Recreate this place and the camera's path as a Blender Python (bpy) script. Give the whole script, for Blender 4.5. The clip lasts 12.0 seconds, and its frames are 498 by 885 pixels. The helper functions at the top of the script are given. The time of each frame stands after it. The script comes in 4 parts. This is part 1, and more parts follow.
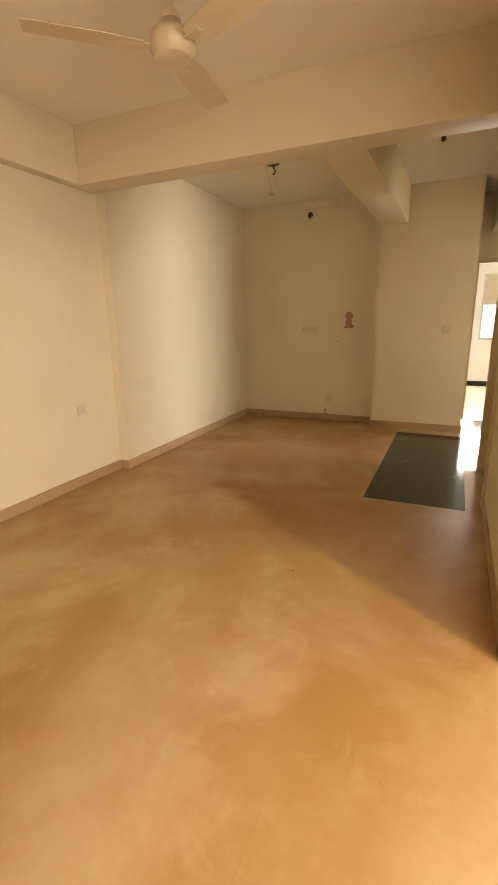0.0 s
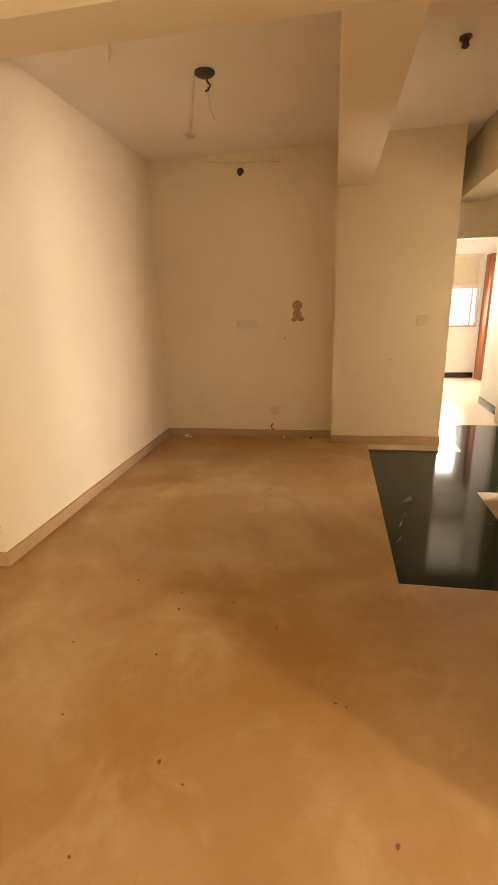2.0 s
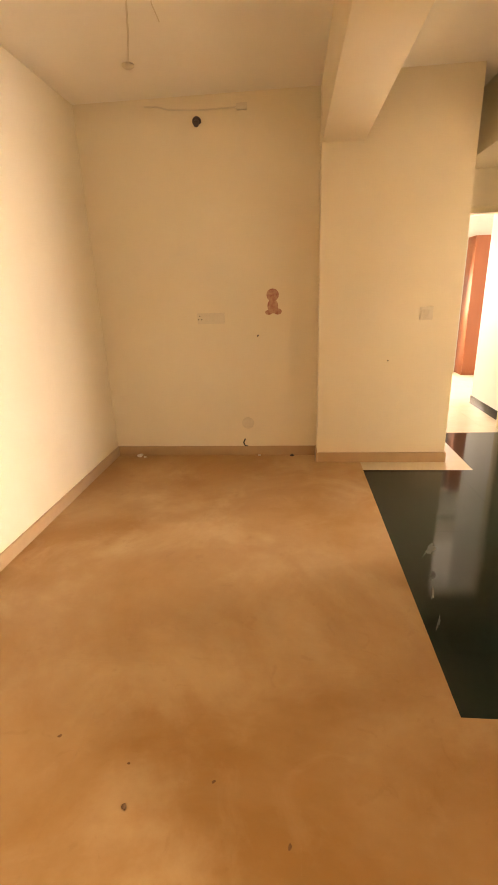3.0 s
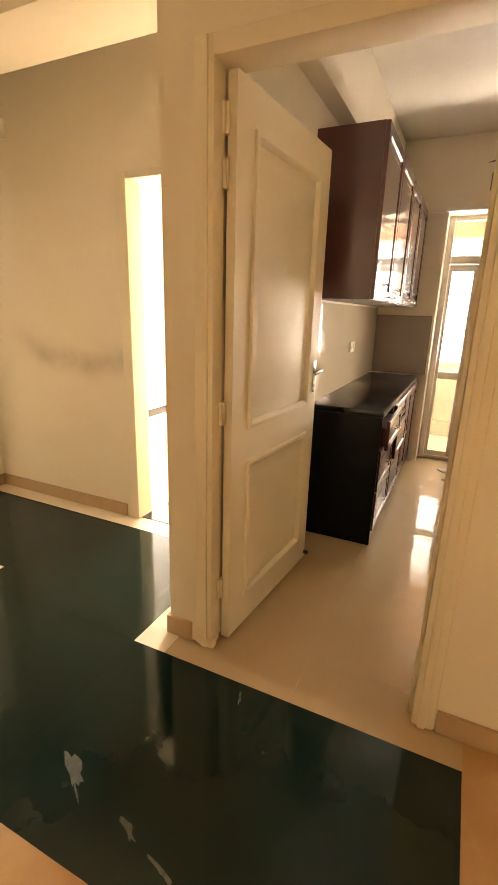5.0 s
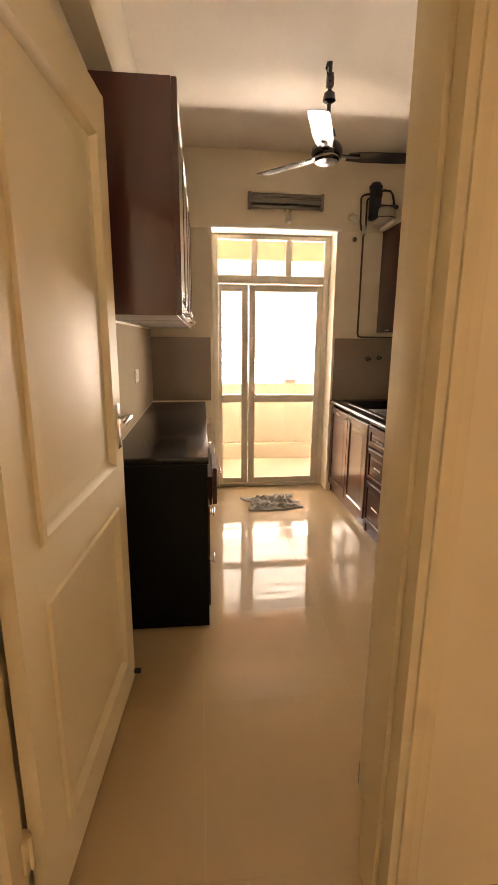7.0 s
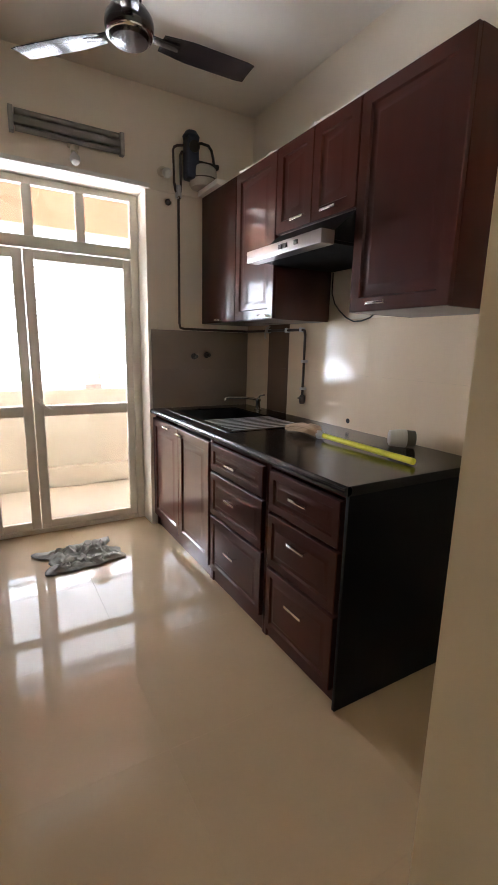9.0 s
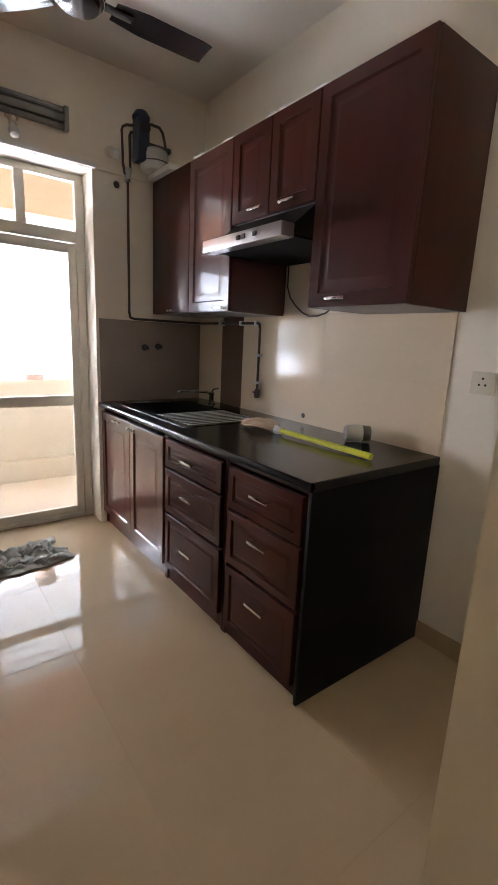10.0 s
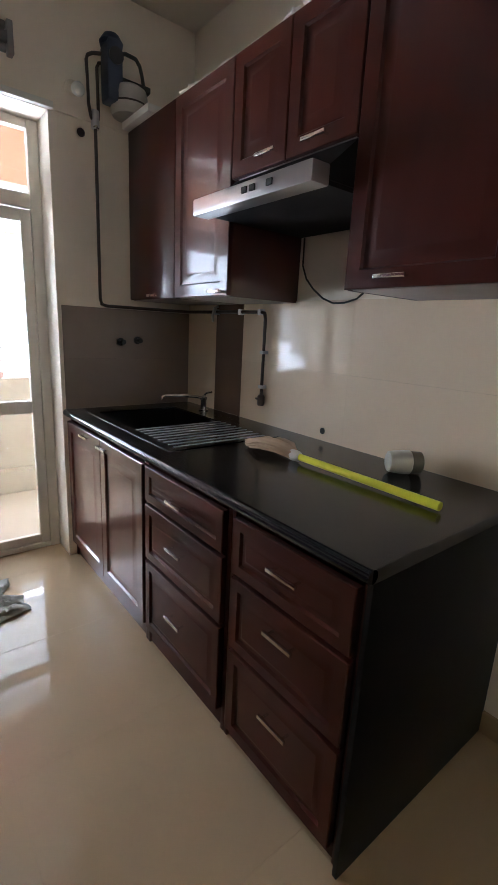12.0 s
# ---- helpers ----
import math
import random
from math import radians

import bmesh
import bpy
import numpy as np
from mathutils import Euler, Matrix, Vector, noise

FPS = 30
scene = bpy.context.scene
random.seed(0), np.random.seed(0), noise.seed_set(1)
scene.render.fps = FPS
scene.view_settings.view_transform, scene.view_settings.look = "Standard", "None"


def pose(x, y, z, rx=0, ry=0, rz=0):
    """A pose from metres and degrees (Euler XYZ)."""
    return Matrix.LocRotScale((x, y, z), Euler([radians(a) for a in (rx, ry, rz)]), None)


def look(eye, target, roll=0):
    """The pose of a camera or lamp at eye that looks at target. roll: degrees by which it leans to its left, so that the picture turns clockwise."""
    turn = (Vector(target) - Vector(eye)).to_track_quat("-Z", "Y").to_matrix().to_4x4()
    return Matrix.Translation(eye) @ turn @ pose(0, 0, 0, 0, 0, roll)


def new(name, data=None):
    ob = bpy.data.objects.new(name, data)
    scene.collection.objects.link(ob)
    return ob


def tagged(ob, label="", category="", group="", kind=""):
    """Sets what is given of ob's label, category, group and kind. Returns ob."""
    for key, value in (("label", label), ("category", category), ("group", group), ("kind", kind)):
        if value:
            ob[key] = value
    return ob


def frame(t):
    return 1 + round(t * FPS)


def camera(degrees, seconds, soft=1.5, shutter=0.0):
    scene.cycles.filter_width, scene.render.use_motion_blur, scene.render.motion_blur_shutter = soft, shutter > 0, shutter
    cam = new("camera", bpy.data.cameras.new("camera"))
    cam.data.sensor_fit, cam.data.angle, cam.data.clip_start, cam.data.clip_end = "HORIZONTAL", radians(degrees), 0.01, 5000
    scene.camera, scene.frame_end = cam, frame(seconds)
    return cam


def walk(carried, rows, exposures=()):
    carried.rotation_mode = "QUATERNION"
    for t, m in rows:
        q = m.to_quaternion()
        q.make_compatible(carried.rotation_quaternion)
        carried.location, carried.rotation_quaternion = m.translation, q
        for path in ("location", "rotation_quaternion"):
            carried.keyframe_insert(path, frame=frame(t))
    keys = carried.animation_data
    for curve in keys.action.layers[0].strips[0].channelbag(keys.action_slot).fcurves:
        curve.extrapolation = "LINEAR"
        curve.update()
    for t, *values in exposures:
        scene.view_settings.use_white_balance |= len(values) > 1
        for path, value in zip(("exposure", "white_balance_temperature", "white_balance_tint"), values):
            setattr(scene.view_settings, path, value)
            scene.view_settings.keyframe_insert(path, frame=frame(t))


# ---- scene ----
cam = camera(57.7, 12.0)
PATH = [
    (0, (-0.23, -3.463, 1.408), (-1.027, -1.707, 0.879), -1.0),
    (0.5, (-0.603, -3.243, 1.411), (-1.146, -1.389, 0.891), 0.3),
    (1, (-0.824, -2.973, 1.427), (-1.226, -1.091, 0.882), -0.8),
    (1.5, (-1.017, -2.584, 1.461), (-1.381, -0.703, 0.886), -0.9),
    (2, (-1.178, -2.172, 1.456), (-1.536, -0.294, 0.868), -1.9),
    (2.5, (-1.27, -1.729, 1.454), (-1.551, 0.154, 0.839), -2.8),
    (2.7, (-1.326, -1.536, 1.472), (-1.596, 0.343, 0.843), -2.6),
    (4.3, (-1.516, -0.174, 1.4), (-0.371, 1.337, 0.763), 2.1),
    (4.6, (-1.494, 0.016, 1.406), (0.019, 1.177, 0.803), 3.0),
    (5, (-1.357, 0.201, 1.398), (0.386, 1.008, 0.84), 1.7),
    (5.5, (-1.135, 0.403, 1.397), (0.715, 0.932, 0.851), 1.6),
    (6, (-0.976, 0.564, 1.4), (0.947, 0.732, 0.877), 2.7),
    (6.5, (-0.869, 0.598, 1.391), (1.073, 0.586, 0.913), 1.4),
    (8.3, (-0.042, 0.539, 1.338), (1.777, -0.191, 0.94), 1.7),
    (8.5, (0.065, 0.484, 1.308), (1.863, -0.297, 0.913), 2.0),
    (9, (0.207, 0.428, 1.299), (1.899, -0.557, 0.886), 1.4),
    (9.5, (0.253, 0.438, 1.305), (1.847, -0.692, 0.878), 2.3),
    (10, (0.269, 0.45, 1.302), (1.824, -0.729, 0.865), 2.7),
    (10.5, (0.31, 0.446, 1.312), (1.844, -0.754, 0.861), 2.8),
    (11, (0.428, 0.36, 1.304), (1.94, -0.867, 0.848), 3.1),
    (11.5, (0.582, 0.228, 1.315), (2.093, -0.997, 0.851), 3.1),
    (12, (0.782, 0.164, 1.321), (2.294, -1.055, 0.841), 2.9),
]
LIGHT = [(0, 0.05, 8200, 12), (0.5, 0.26, 8100, 12), (1.0, 0.25, 8500, 13), (2.0, 0.30, 9500, 20), (2.5, 0.70, 9500, 21), (2.7, 0.84, 9500, 21), (4.3, 0.92, 8900, 18), (5.0, 0.9, 9000, 19), (5.5, 0.8, 9200, 20), (6.5, 0.70, 9500, 23), (8.3, 0.55, 6350, 16), (9.5, 0.33, 5850, 14), (10.5, 0.28, 5650, 14), (12, 0.12, 5350, 11)]
walk(cam, [(t, look(e, g, r)) for t, e, g, r in PATH], LIGHT)


# ---- world, sun, large lights ----
def make_world():
    w = bpy.data.worlds.new("sky")
    scene.world = w
    w.use_nodes = True
    nt = w.node_tree
    bg = nt.nodes["Background"]
    sky = nt.nodes.new("ShaderNodeTexSky")
    sky.sky_type = "NISHITA"
    sky.sun_disc = False
    sky.sun_elevation = radians(48)
    sky.sun_rotation = radians(200)
    sky.dust_density = 3.0
    nt.links.new(sky.outputs["Color"], bg.inputs["Color"])
    bg.inputs["Strength"].default_value = SKY


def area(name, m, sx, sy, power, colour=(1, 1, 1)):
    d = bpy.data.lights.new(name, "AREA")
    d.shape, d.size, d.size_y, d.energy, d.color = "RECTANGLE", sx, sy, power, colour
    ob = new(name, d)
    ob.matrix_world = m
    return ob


SKY = 0.12
make_world()
sun = bpy.data.lights.new("sun", "SUN")
sun.energy, sun.angle, sun.color = 2.5, radians(0.5), (1.0, 0.95, 0.86)
new("sun", sun).matrix_world = look((0, 0, 30), (6.8, 18.7, 8.0))
# daylight standing in the open side of the kitchen balcony
area("balcony_daylight", look((4.85, -0.55, 1.5), (0.0, -0.45, 1.75)), 3.2, 1.25, 95, (0.95, 0.98, 1.0))
# added lamp low over the parapet, in place of bounced light on the kitchen ceiling
area("ceiling_fill", look((4.72, -0.1, 1.06), (3.30, -0.2, 2.85)), 2.2, 0.4, 170, (0.97, 0.98, 1.0))
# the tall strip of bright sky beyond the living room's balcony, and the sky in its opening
area("sky_gap", look((5.25, -4.95, 3.5), (-1.0, -1.3, 0.6)), 0.30, 2.2, 385, (1.0, 0.95, 0.85))
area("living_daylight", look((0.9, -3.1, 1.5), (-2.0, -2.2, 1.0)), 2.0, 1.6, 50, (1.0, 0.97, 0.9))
# daylight in the windows of the two bedrooms
area("bedroom_daylight", look((0.6, 6.75, 1.35), (0.2, 2.0, 0.6)), 1.1, 0.8, 95, (0.86, 0.90, 1.0))
area("side_room_daylight", look((4.3, 2.4, 1.5), (2.6, 3.2, 0.8)), 1.4, 1.3, 330, (0.86, 0.90, 1.0))


# ---- materials ----
def material(name, base, rough=0.5, metal=0.0, vary=None, scale=3.0, amount=0.25, fine=60.0, bump=0.08, spec=0.5, stretch=(1, 1, 1), coat=0.0, spread=1.0, world=False):
    m = bpy.data.materials.new(name)
    m.use_nodes = True
    nt = m.node_tree
    b = nt.nodes["Principled BSDF"]
    b.inputs["Roughness"].default_value = rough
    b.inputs["Metallic"].default_value = metal
    b.inputs["Specular IOR Level"].default_value = spec
    b.inputs["Coat Weight"].default_value = coat
    b.inputs["Coat Roughness"].default_value = 0.09
    base = (*base, 1)
    if vary is None:
        b.inputs["Base Color"].default_value = base
        return m
    co = nt.nodes.new("ShaderNodeTexCoord")
    mp = nt.nodes.new("ShaderNodeMapping")
    mp.inputs["Scale"].default_value = stretch
    geo = nt.nodes.new("ShaderNodeNewGeometry")
    nt.links.new(geo.outputs["Position"] if world else co.outputs["Object"], mp.inputs["Vector"])
    info = nt.nodes.new("ShaderNodeObjectInfo")
    add = nt.nodes.new("ShaderNodeVectorMath")
    sc = nt.nodes.new("ShaderNodeVectorMath")
    sc.operation = "SCALE"
    sc.inputs[0].default_value = (17.0, 31.0, 23.0)
    if world:
        sc.inputs["Scale"].default_value = 0.0
    else:
        nt.links.new(info.outputs["Random"], sc.inputs["Scale"])
    nt.links.new(mp.outputs["Vector"], add.inputs[0])
    nt.links.new(sc.outputs["Vector"], add.inputs[1])
    n1 = nt.nodes.new("ShaderNodeTexNoise")
    n1.inputs["Scale"].default_value = scale
    n1.inputs["Detail"].default_value = 5
    n1.inputs["Roughness"].default_value = 0.6
    n1.inputs["Distortion"].default_value = 0.4
    nt.links.new(add.outputs["Vector"], n1.inputs["Vector"])
    ramp = nt.nodes.new("ShaderNodeMapRange")
    ramp.inputs["From Min"].default_value, ramp.inputs["From Max"].default_value = 0.35, 0.68
    nt.links.new(n1.outputs["Fac"], ramp.inputs["Value"])
    mul = nt.nodes.new("ShaderNodeMath")
    mul.operation = "MULTIPLY"
    mul.inputs[1].default_value = amount
    nt.links.new(ramp.outputs["Result"], mul.inputs[0])
    mix = nt.nodes.new("ShaderNodeMix")
    mix.data_type = "RGBA"
    mix.inputs["A"].default_value = base
    mix.inputs["B"].default_value = (*vary, 1)
    nt.links.new(mul.outputs["Value"], mix.inputs["Factor"])
    nt.links.new(mix.outputs["Result"], b.inputs["Base Color"])
    n2 = nt.nodes.new("ShaderNodeTexNoise")
    n2.inputs["Scale"].default_value = fine
    n2.inputs["Detail"].default_value = 3
    nt.links.new(add.outputs["Vector"], n2.inputs["Vector"])
    rr = nt.nodes.new("ShaderNodeMapRange")
    rr.inputs["To Min"].default_value, rr.inputs["To Max"].default_value = max(rough - 0.06 * spread, 0.02), min(rough + 0.08 * spread, 1)
    nt.links.new(n1.outputs["Fac"], rr.inputs["Value"])
    nt.links.new(rr.outputs["Result"], b.inputs["Roughness"])
    if bump:
        bp = nt.nodes.new("ShaderNodeBump")
        bp.inputs["Strength"].default_value = bump
        bp.inputs["Distance"].default_value = 0.004
        nt.links.new(n2.outputs["Fac"], bp.inputs["Height"])
        nt.links.new(bp.outputs["Normal"], b.inputs["Normal"])
    return m


PAINT = material("cream_wall_paint", (0.78, 0.69, 0.52), 0.55, vary=(0.70, 0.58, 0.40), scale=1.3, amount=0.35, fine=90, bump=0.12)
CEIL = material("ceiling_paint", (0.85, 0.80, 0.71), 0.7, vary=(0.74, 0.67, 0.56), scale=1.1, amount=0.3, fine=80, bump=0.1)
KPAINT = material("kitchen_wall_paint", (0.85, 0.77, 0.64), 0.6, vary=(0.76, 0.66, 0.52), scale=1.5, amount=0.3, fine=90, bump=0.1)
LAMINATE = material("grey_laminate", (0.34, 0.30, 0.27), 0.5, vary=(0.28, 0.24, 0.21), scale=6, amount=0.4, bump=0.02)
WHITE = material("white_wall_paint", (0.82, 0.80, 0.74), 0.6, vary=(0.76, 0.73, 0.66), scale=1.3, amount=0.3, bump=0.08)
MARBLE = material("beige_marble", (0.40, 0.215, 0.082), 0.4, vary=(0.58, 0.41, 0.235), scale=0.95, amount=0.75, fine=25, bump=0.015, world=True, spec=0.2)
for node in MARBLE.node_tree.nodes:
    if node.type == "TEX_NOISE" and node.inputs["Detail"].default_value > 4:
        node.inputs["Detail"].default_value, node.inputs["Distortion"].default_value = 7, 0.5
    if node.type == "MAP_RANGE" and node.inputs["From Max"].default_value < 0.9:
        node.inputs["From Min"].default_value, node.inputs["From Max"].default_value = 0.36, 0.68


def cloud(m):
    """Pale drifts and thin tan veins through the polished marble."""
    nt = m.node_tree
    b = nt.nodes["Principled BSDF"]
    geo = nt.nodes.new("ShaderNodeNewGeometry")
    for scale, warp, lo, hi, k, colour in ((1.3, 0.5, 0.48, 0.68, 0.45, (0.64, 0.47, 0.28)), (3.6, 0.7, 0.54, 0.70, 0.22, (0.62, 0.44, 0.26)), (0.8, 0.4, 0.50, 0.66, 0.35, (0.35, 0.18, 0.066)), (10.0, 0.9, 0.62, 0.68, 0.14, (0.30, 0.15, 0.06))):
        old = b.inputs["Base Color"].links[0].from_socket
        no = nt.nodes.new("ShaderNodeTexNoise")
        no.inputs["Scale"].default_value, no.inputs["Detail"].default_value, no.inputs["Distortion"].default_value = scale, 8, warp
        no.inputs["Roughness"].default_value = 0.62
        nt.links.new(geo.outputs["Position"], no.inputs["Vector"])
        mr = nt.nodes.new("ShaderNodeMapRange")
        mr.interpolation_type = "SMOOTHSTEP"
        mr.inputs["From Min"].default_value, mr.inputs["From Max"].default_value, mr.inputs["To Max"].default_value = lo, hi, k
        nt.links.new(no.outputs["Fac"], mr.inputs["Value"])
        mix = nt.nodes.new("ShaderNodeMix")
        mix.data_type = "RGBA"
        nt.links.new(mr.outputs["Result"], mix.inputs["Factor"])
        nt.links.new(old, mix.inputs["A"])
        mix.inputs["B"].default_value = (*colour, 1)
        nt.links.new(mix.outputs["Result"], b.inputs["Base Color"])


cloud(MARBLE)
KTILE = material("ivory_vitrified_tile", (0.47, 0.342, 0.20), 0.04, vary=(0.40, 0.30, 0.18), scale=1.2, amount=0.5, fine=40, bump=0.0, spec=0.24, world=True, spread=0.3)
KTILE.node_tree.nodes["Principled BSDF"].inputs["Coat Weight"].default_value = 0.14
KTILE.node_tree.nodes["Principled BSDF"].inputs["Coat Roughness"].default_value = 0.34
SKIRT = material("marble_skirting", (0.47, 0.31, 0.17), 0.3, vary=(0.38, 0.25, 0.14), scale=4, amount=0.5, fine=50, bump=0.03)
EDGE = material("pale_marble_border", (0.72, 0.62, 0.46), 0.22, vary=(0.6, 0.48, 0.32), scale=4, amount=0.4, bump=0.01)
GRANITE = material("dark_green_granite", (0.005, 0.014, 0.010), 0.09, vary=(0.010, 0.032, 0.024), scale=5, amount=0.1, fine=120, bump=0.0, spread=0.05, spec=0.32)
BLACKG = material("black_granite", (0.006, 0.006, 0.0065), 0.17, vary=(0.011, 0.011, 0.0115), scale=90, amount=0.4, fine=160, bump=0.0, spread=0.2, spec=0.45)
# Darker, duller copy of BLACKG: the end panels' shade is put into the colour.
SHADEG = material("shaded_black_granite", (0.004, 0.0038, 0.0036), 0.4, vary=(0.007, 0.0065, 0.006), scale=90, amount=0.4, fine=160, bump=0.0, spread=0.3, spec=0.12)
WOOD = material("dark_cherry_wood", (0.052, 0.0105, 0.0055), 0.36, vary=(0.033, 0.007, 0.004), scale=6, amount=0.6, fine=70, bump=0.0, stretch=(1, 1, 0.15), coat=0.22, spread=0.2, spec=0.14)
# Brighter, glossier copy of WOOD; window light on these fronts is partly in its colour.
GLOSSW = material("lit_cherry_wood", (0.066, 0.0105, 0.007), 0.3, vary=(0.042, 0.007, 0.005), scale=6, amount=0.6, fine=70, bump=0.0, stretch=(1, 1, 0.15), coat=1.0, spread=0.2, spec=0.4)
CREAMD = material("cream_enamel_paint", (0.76, 0.66, 0.47), 0.56, vary=(0.69, 0.57, 0.38), scale=2, amount=0.22, fine=60, bump=0.06, stretch=(1, 1, 0.4), spec=0.25)
WTILE = material("glazed_wall_tile", (0.74, 0.61, 0.44), 0.06, vary=(0.68, 0.54, 0.38), scale=2.0, amount=0.4, fine=50, bump=0.0, spread=0.25, spec=0.35)
# Blacker than BLACKP, for the hood canopy and grease filter.
HOODB = material("deep_black_enamel", (0.005, 0.0045, 0.004), 0.5, vary=(0.009, 0.008, 0.007), scale=12, amount=0.5, bump=0.02, spec=0.15)
# A much darker brown than WTILE, for one narrow column of wall tiles.
BAND = material("darker_glazed_tile", (0.16, 0.105, 0.075), 0.1, vary=(0.12, 0.08, 0.055), scale=3, amount=0.5, fine=50, bump=0.01)
# Browner and darker than WTILE; used only on the kitchen end wall.
GTILE = material("end_wall_glazed_tile", (0.30, 0.24, 0.20), 0.12, vary=(0.24, 0.19, 0.155), scale=2.5, amount=0.5, fine=50, bump=0.01)
ALU = material("anodised_aluminium", (0.72, 0.67, 0.58), 0.35, metal=0.1, vary=(0.5, 0.45, 0.37), scale=6, amount=0.3, fine=120, bump=0.02)
STEEL = material("brushed_steel", (0.62, 0.62, 0.62), 0.28, metal=1.0, vary=(0.5, 0.5, 0.5), scale=8, amount=0.4, fine=150, bump=0.03, stretch=(0.1, 1, 1))
CHROME = material("chrome", (0.75, 0.75, 0.74), 0.14, metal=1.0)
PEACH = material("peach_exterior_paint", (0.58, 0.33, 0.23), 0.8, vary=(0.52, 0.28, 0.19), scale=2, amount=0.4, bump=0.15)
YELLOW = material("pale_yellow_exterior_paint", (0.50, 0.455, 0.37), 0.8, vary=(0.40, 0.35, 0.27), scale=2.5, amount=0.45, bump=0.15)
REDWOOD = material("reddish_door_laminate", (0.34, 0.10, 0.04), 0.4, vary=(0.24, 0.07, 0.03), scale=4, amount=0.5, bump=0.04, stretch=(1, 1, 0.15))
DARK = material("dark_void", (0.01, 0.009, 0.008), 0.8)
FANB = material("brown_fan_enamel", (0.016, 0.012, 0.011), 0.16, vary=(0.03, 0.022, 0.02), scale=8, amount=0.3, bump=0.0, coat=0.3)
FANW = material("cream_fan_enamel", (0.70, 0.60, 0.42), 0.35, vary=(0.55, 0.44, 0.28), scale=9, amount=0.4, bump=0.02)
PLASTIC = material("ivory_plastic", (0.70, 0.62, 0.48), 0.4, vary=(0.62, 0.53, 0.4), scale=20, amount=0.3, bump=0.01)
SMEAR = material("smeared_wall_paint", (0.78, 0.69, 0.52), 0.55, vary=(0.70, 0.58, 0.40), scale=1.3, amount=0.35, fine=90, bump=0.12)
TOILWHITE = material("grey_white_enamel", (0.26, 0.25, 0.23), 0.4, vary=(0.18, 0.17, 0.15), scale=12, amount=0.5, bump=0.02)
NAVY = material("navy_housing", (0.02, 0.03, 0.06), 0.4, vary=(0.03, 0.04, 0.07), scale=15, amount=0.4, bump=0.02)
PIPE = material("dark_painted_pipe", (0.05, 0.035, 0.03), 0.4, vary=(0.09, 0.06, 0.05), scale=20, amount=0.4, bump=0.03)
YELP = material("yellow_plastic", (0.72, 0.68, 0.03), 0.35, vary=(0.6, 0.55, 0.03), scale=20, amount=0.3, bump=0.01)
STRAW = material("straw_bristle", (0.52, 0.38, 0.24), 0.8, vary=(0.34, 0.23, 0.13), scale=30, amount=0.7, bump=0.2, stretch=(0.1, 1, 1))
CLOTH = material("grey_green_rag", (0.21, 0.20, 0.16), 0.9, vary=(0.46, 0.44, 0.38), scale=9, amount=0.8, fine=120, bump=0.3)
RED = material("faded_red_sticker", (0.36, 0.13, 0.08), 0.6, vary=(0.58, 0.38, 0.26), scale=24, amount=0.9, bump=0.02)
BULB = material("milky_plastic", (0.72, 0.70, 0.64), 0.35, vary=(0.6, 0.56, 0.48), scale=15, amount=0.3, bump=0.01)
PATCH = material("grey_filler_patch", (0.69, 0.60, 0.45), 0.8, vary=(0.60, 0.51, 0.37), scale=20, amount=0.6, bump=0.1)
DUST = material("dust_smear", (0.075, 0.085, 0.07), 0.4, vary=(0.02, 0.026, 0.022), scale=40, amount=0.7, bump=0.0)
SINKS = material("dull_sink_steel", (0.07, 0.07, 0.072), 0.3, metal=1.0, vary=(0.045, 0.045, 0.045), scale=8, amount=0.5, fine=150, bump=0.02)
RIBS = material("pale_rib_metal", (0.72, 0.72, 0.71), 0.5, metal=0.7, vary=(0.55, 0.55, 0.54), scale=9, amount=0.4, fine=150, bump=0.02)
# Red paled towards pink: the outdoor glare is put into the pot's colour.
POTRED = material("washed_out_red_pot", (0.46, 0.24, 0.20), 0.7, vary=(0.62, 0.46, 0.42), scale=14, amount=0.7, bump=0.05)
BLACKP = material("black_plastic", (0.015, 0.014, 0.013), 0.45, vary=(0.03, 0.028, 0.026), scale=20, amount=0.4, bump=0.02)


def smear(m):
    """A brown hand-high smear that sags between two ends, at the height of a chair back."""
    nt = m.node_tree
    b = nt.nodes["Principled BSDF"]
    old = b.inputs["Base Color"].links[0].from_socket
    co = nt.nodes.new("ShaderNodeTexCoord")
    sep = nt.nodes.new("ShaderNodeSeparateXYZ")
    nt.links.new(co.outputs["Object"], sep.inputs[0])

    def mth(op, a, c=None):
        n = nt.nodes.new("ShaderNodeMath")
        n.operation = op
        for i, v in enumerate((a, c)):
            if v is None:
                continue
            if isinstance(v, (int, float)):
                n.inputs[i].default_value = v
            else:
                nt.links.new(v, n.inputs[i])
        return n.outputs[0]

    u = mth("DIVIDE", mth("SUBTRACT", sep.outputs["Y"], 2.45), 0.55)
    sag = mth("ADD", mth("MULTIPLY", mth("POWER", mth("ABSOLUTE", u), 2.0), 0.11), 1.03)
    dz = mth("DIVIDE", mth("SUBTRACT", sep.outputs["Z"], sag), 0.075)
    d2 = mth("ADD", mth("POWER", mth("ABSOLUTE", dz), 2.0), mth("POWER", mth("ABSOLUTE", mth("MULTIPLY", u, 0.95)), 6.0))
    no = nt.nodes.new("ShaderNodeTexNoise")
    no.inputs["Scale"].default_value = 6
    k = mth("MULTIPLY", mth("POWER", 2.718, mth("MULTIPLY", d2, -1.0)), mth("MULTIPLY", no.outputs["Fac"], 0.95))
    nt.links.new(co.outputs["Object"], no.inputs["Vector"])
    mix = nt.nodes.new("ShaderNodeMix")
    mix.data_type = "RGBA"
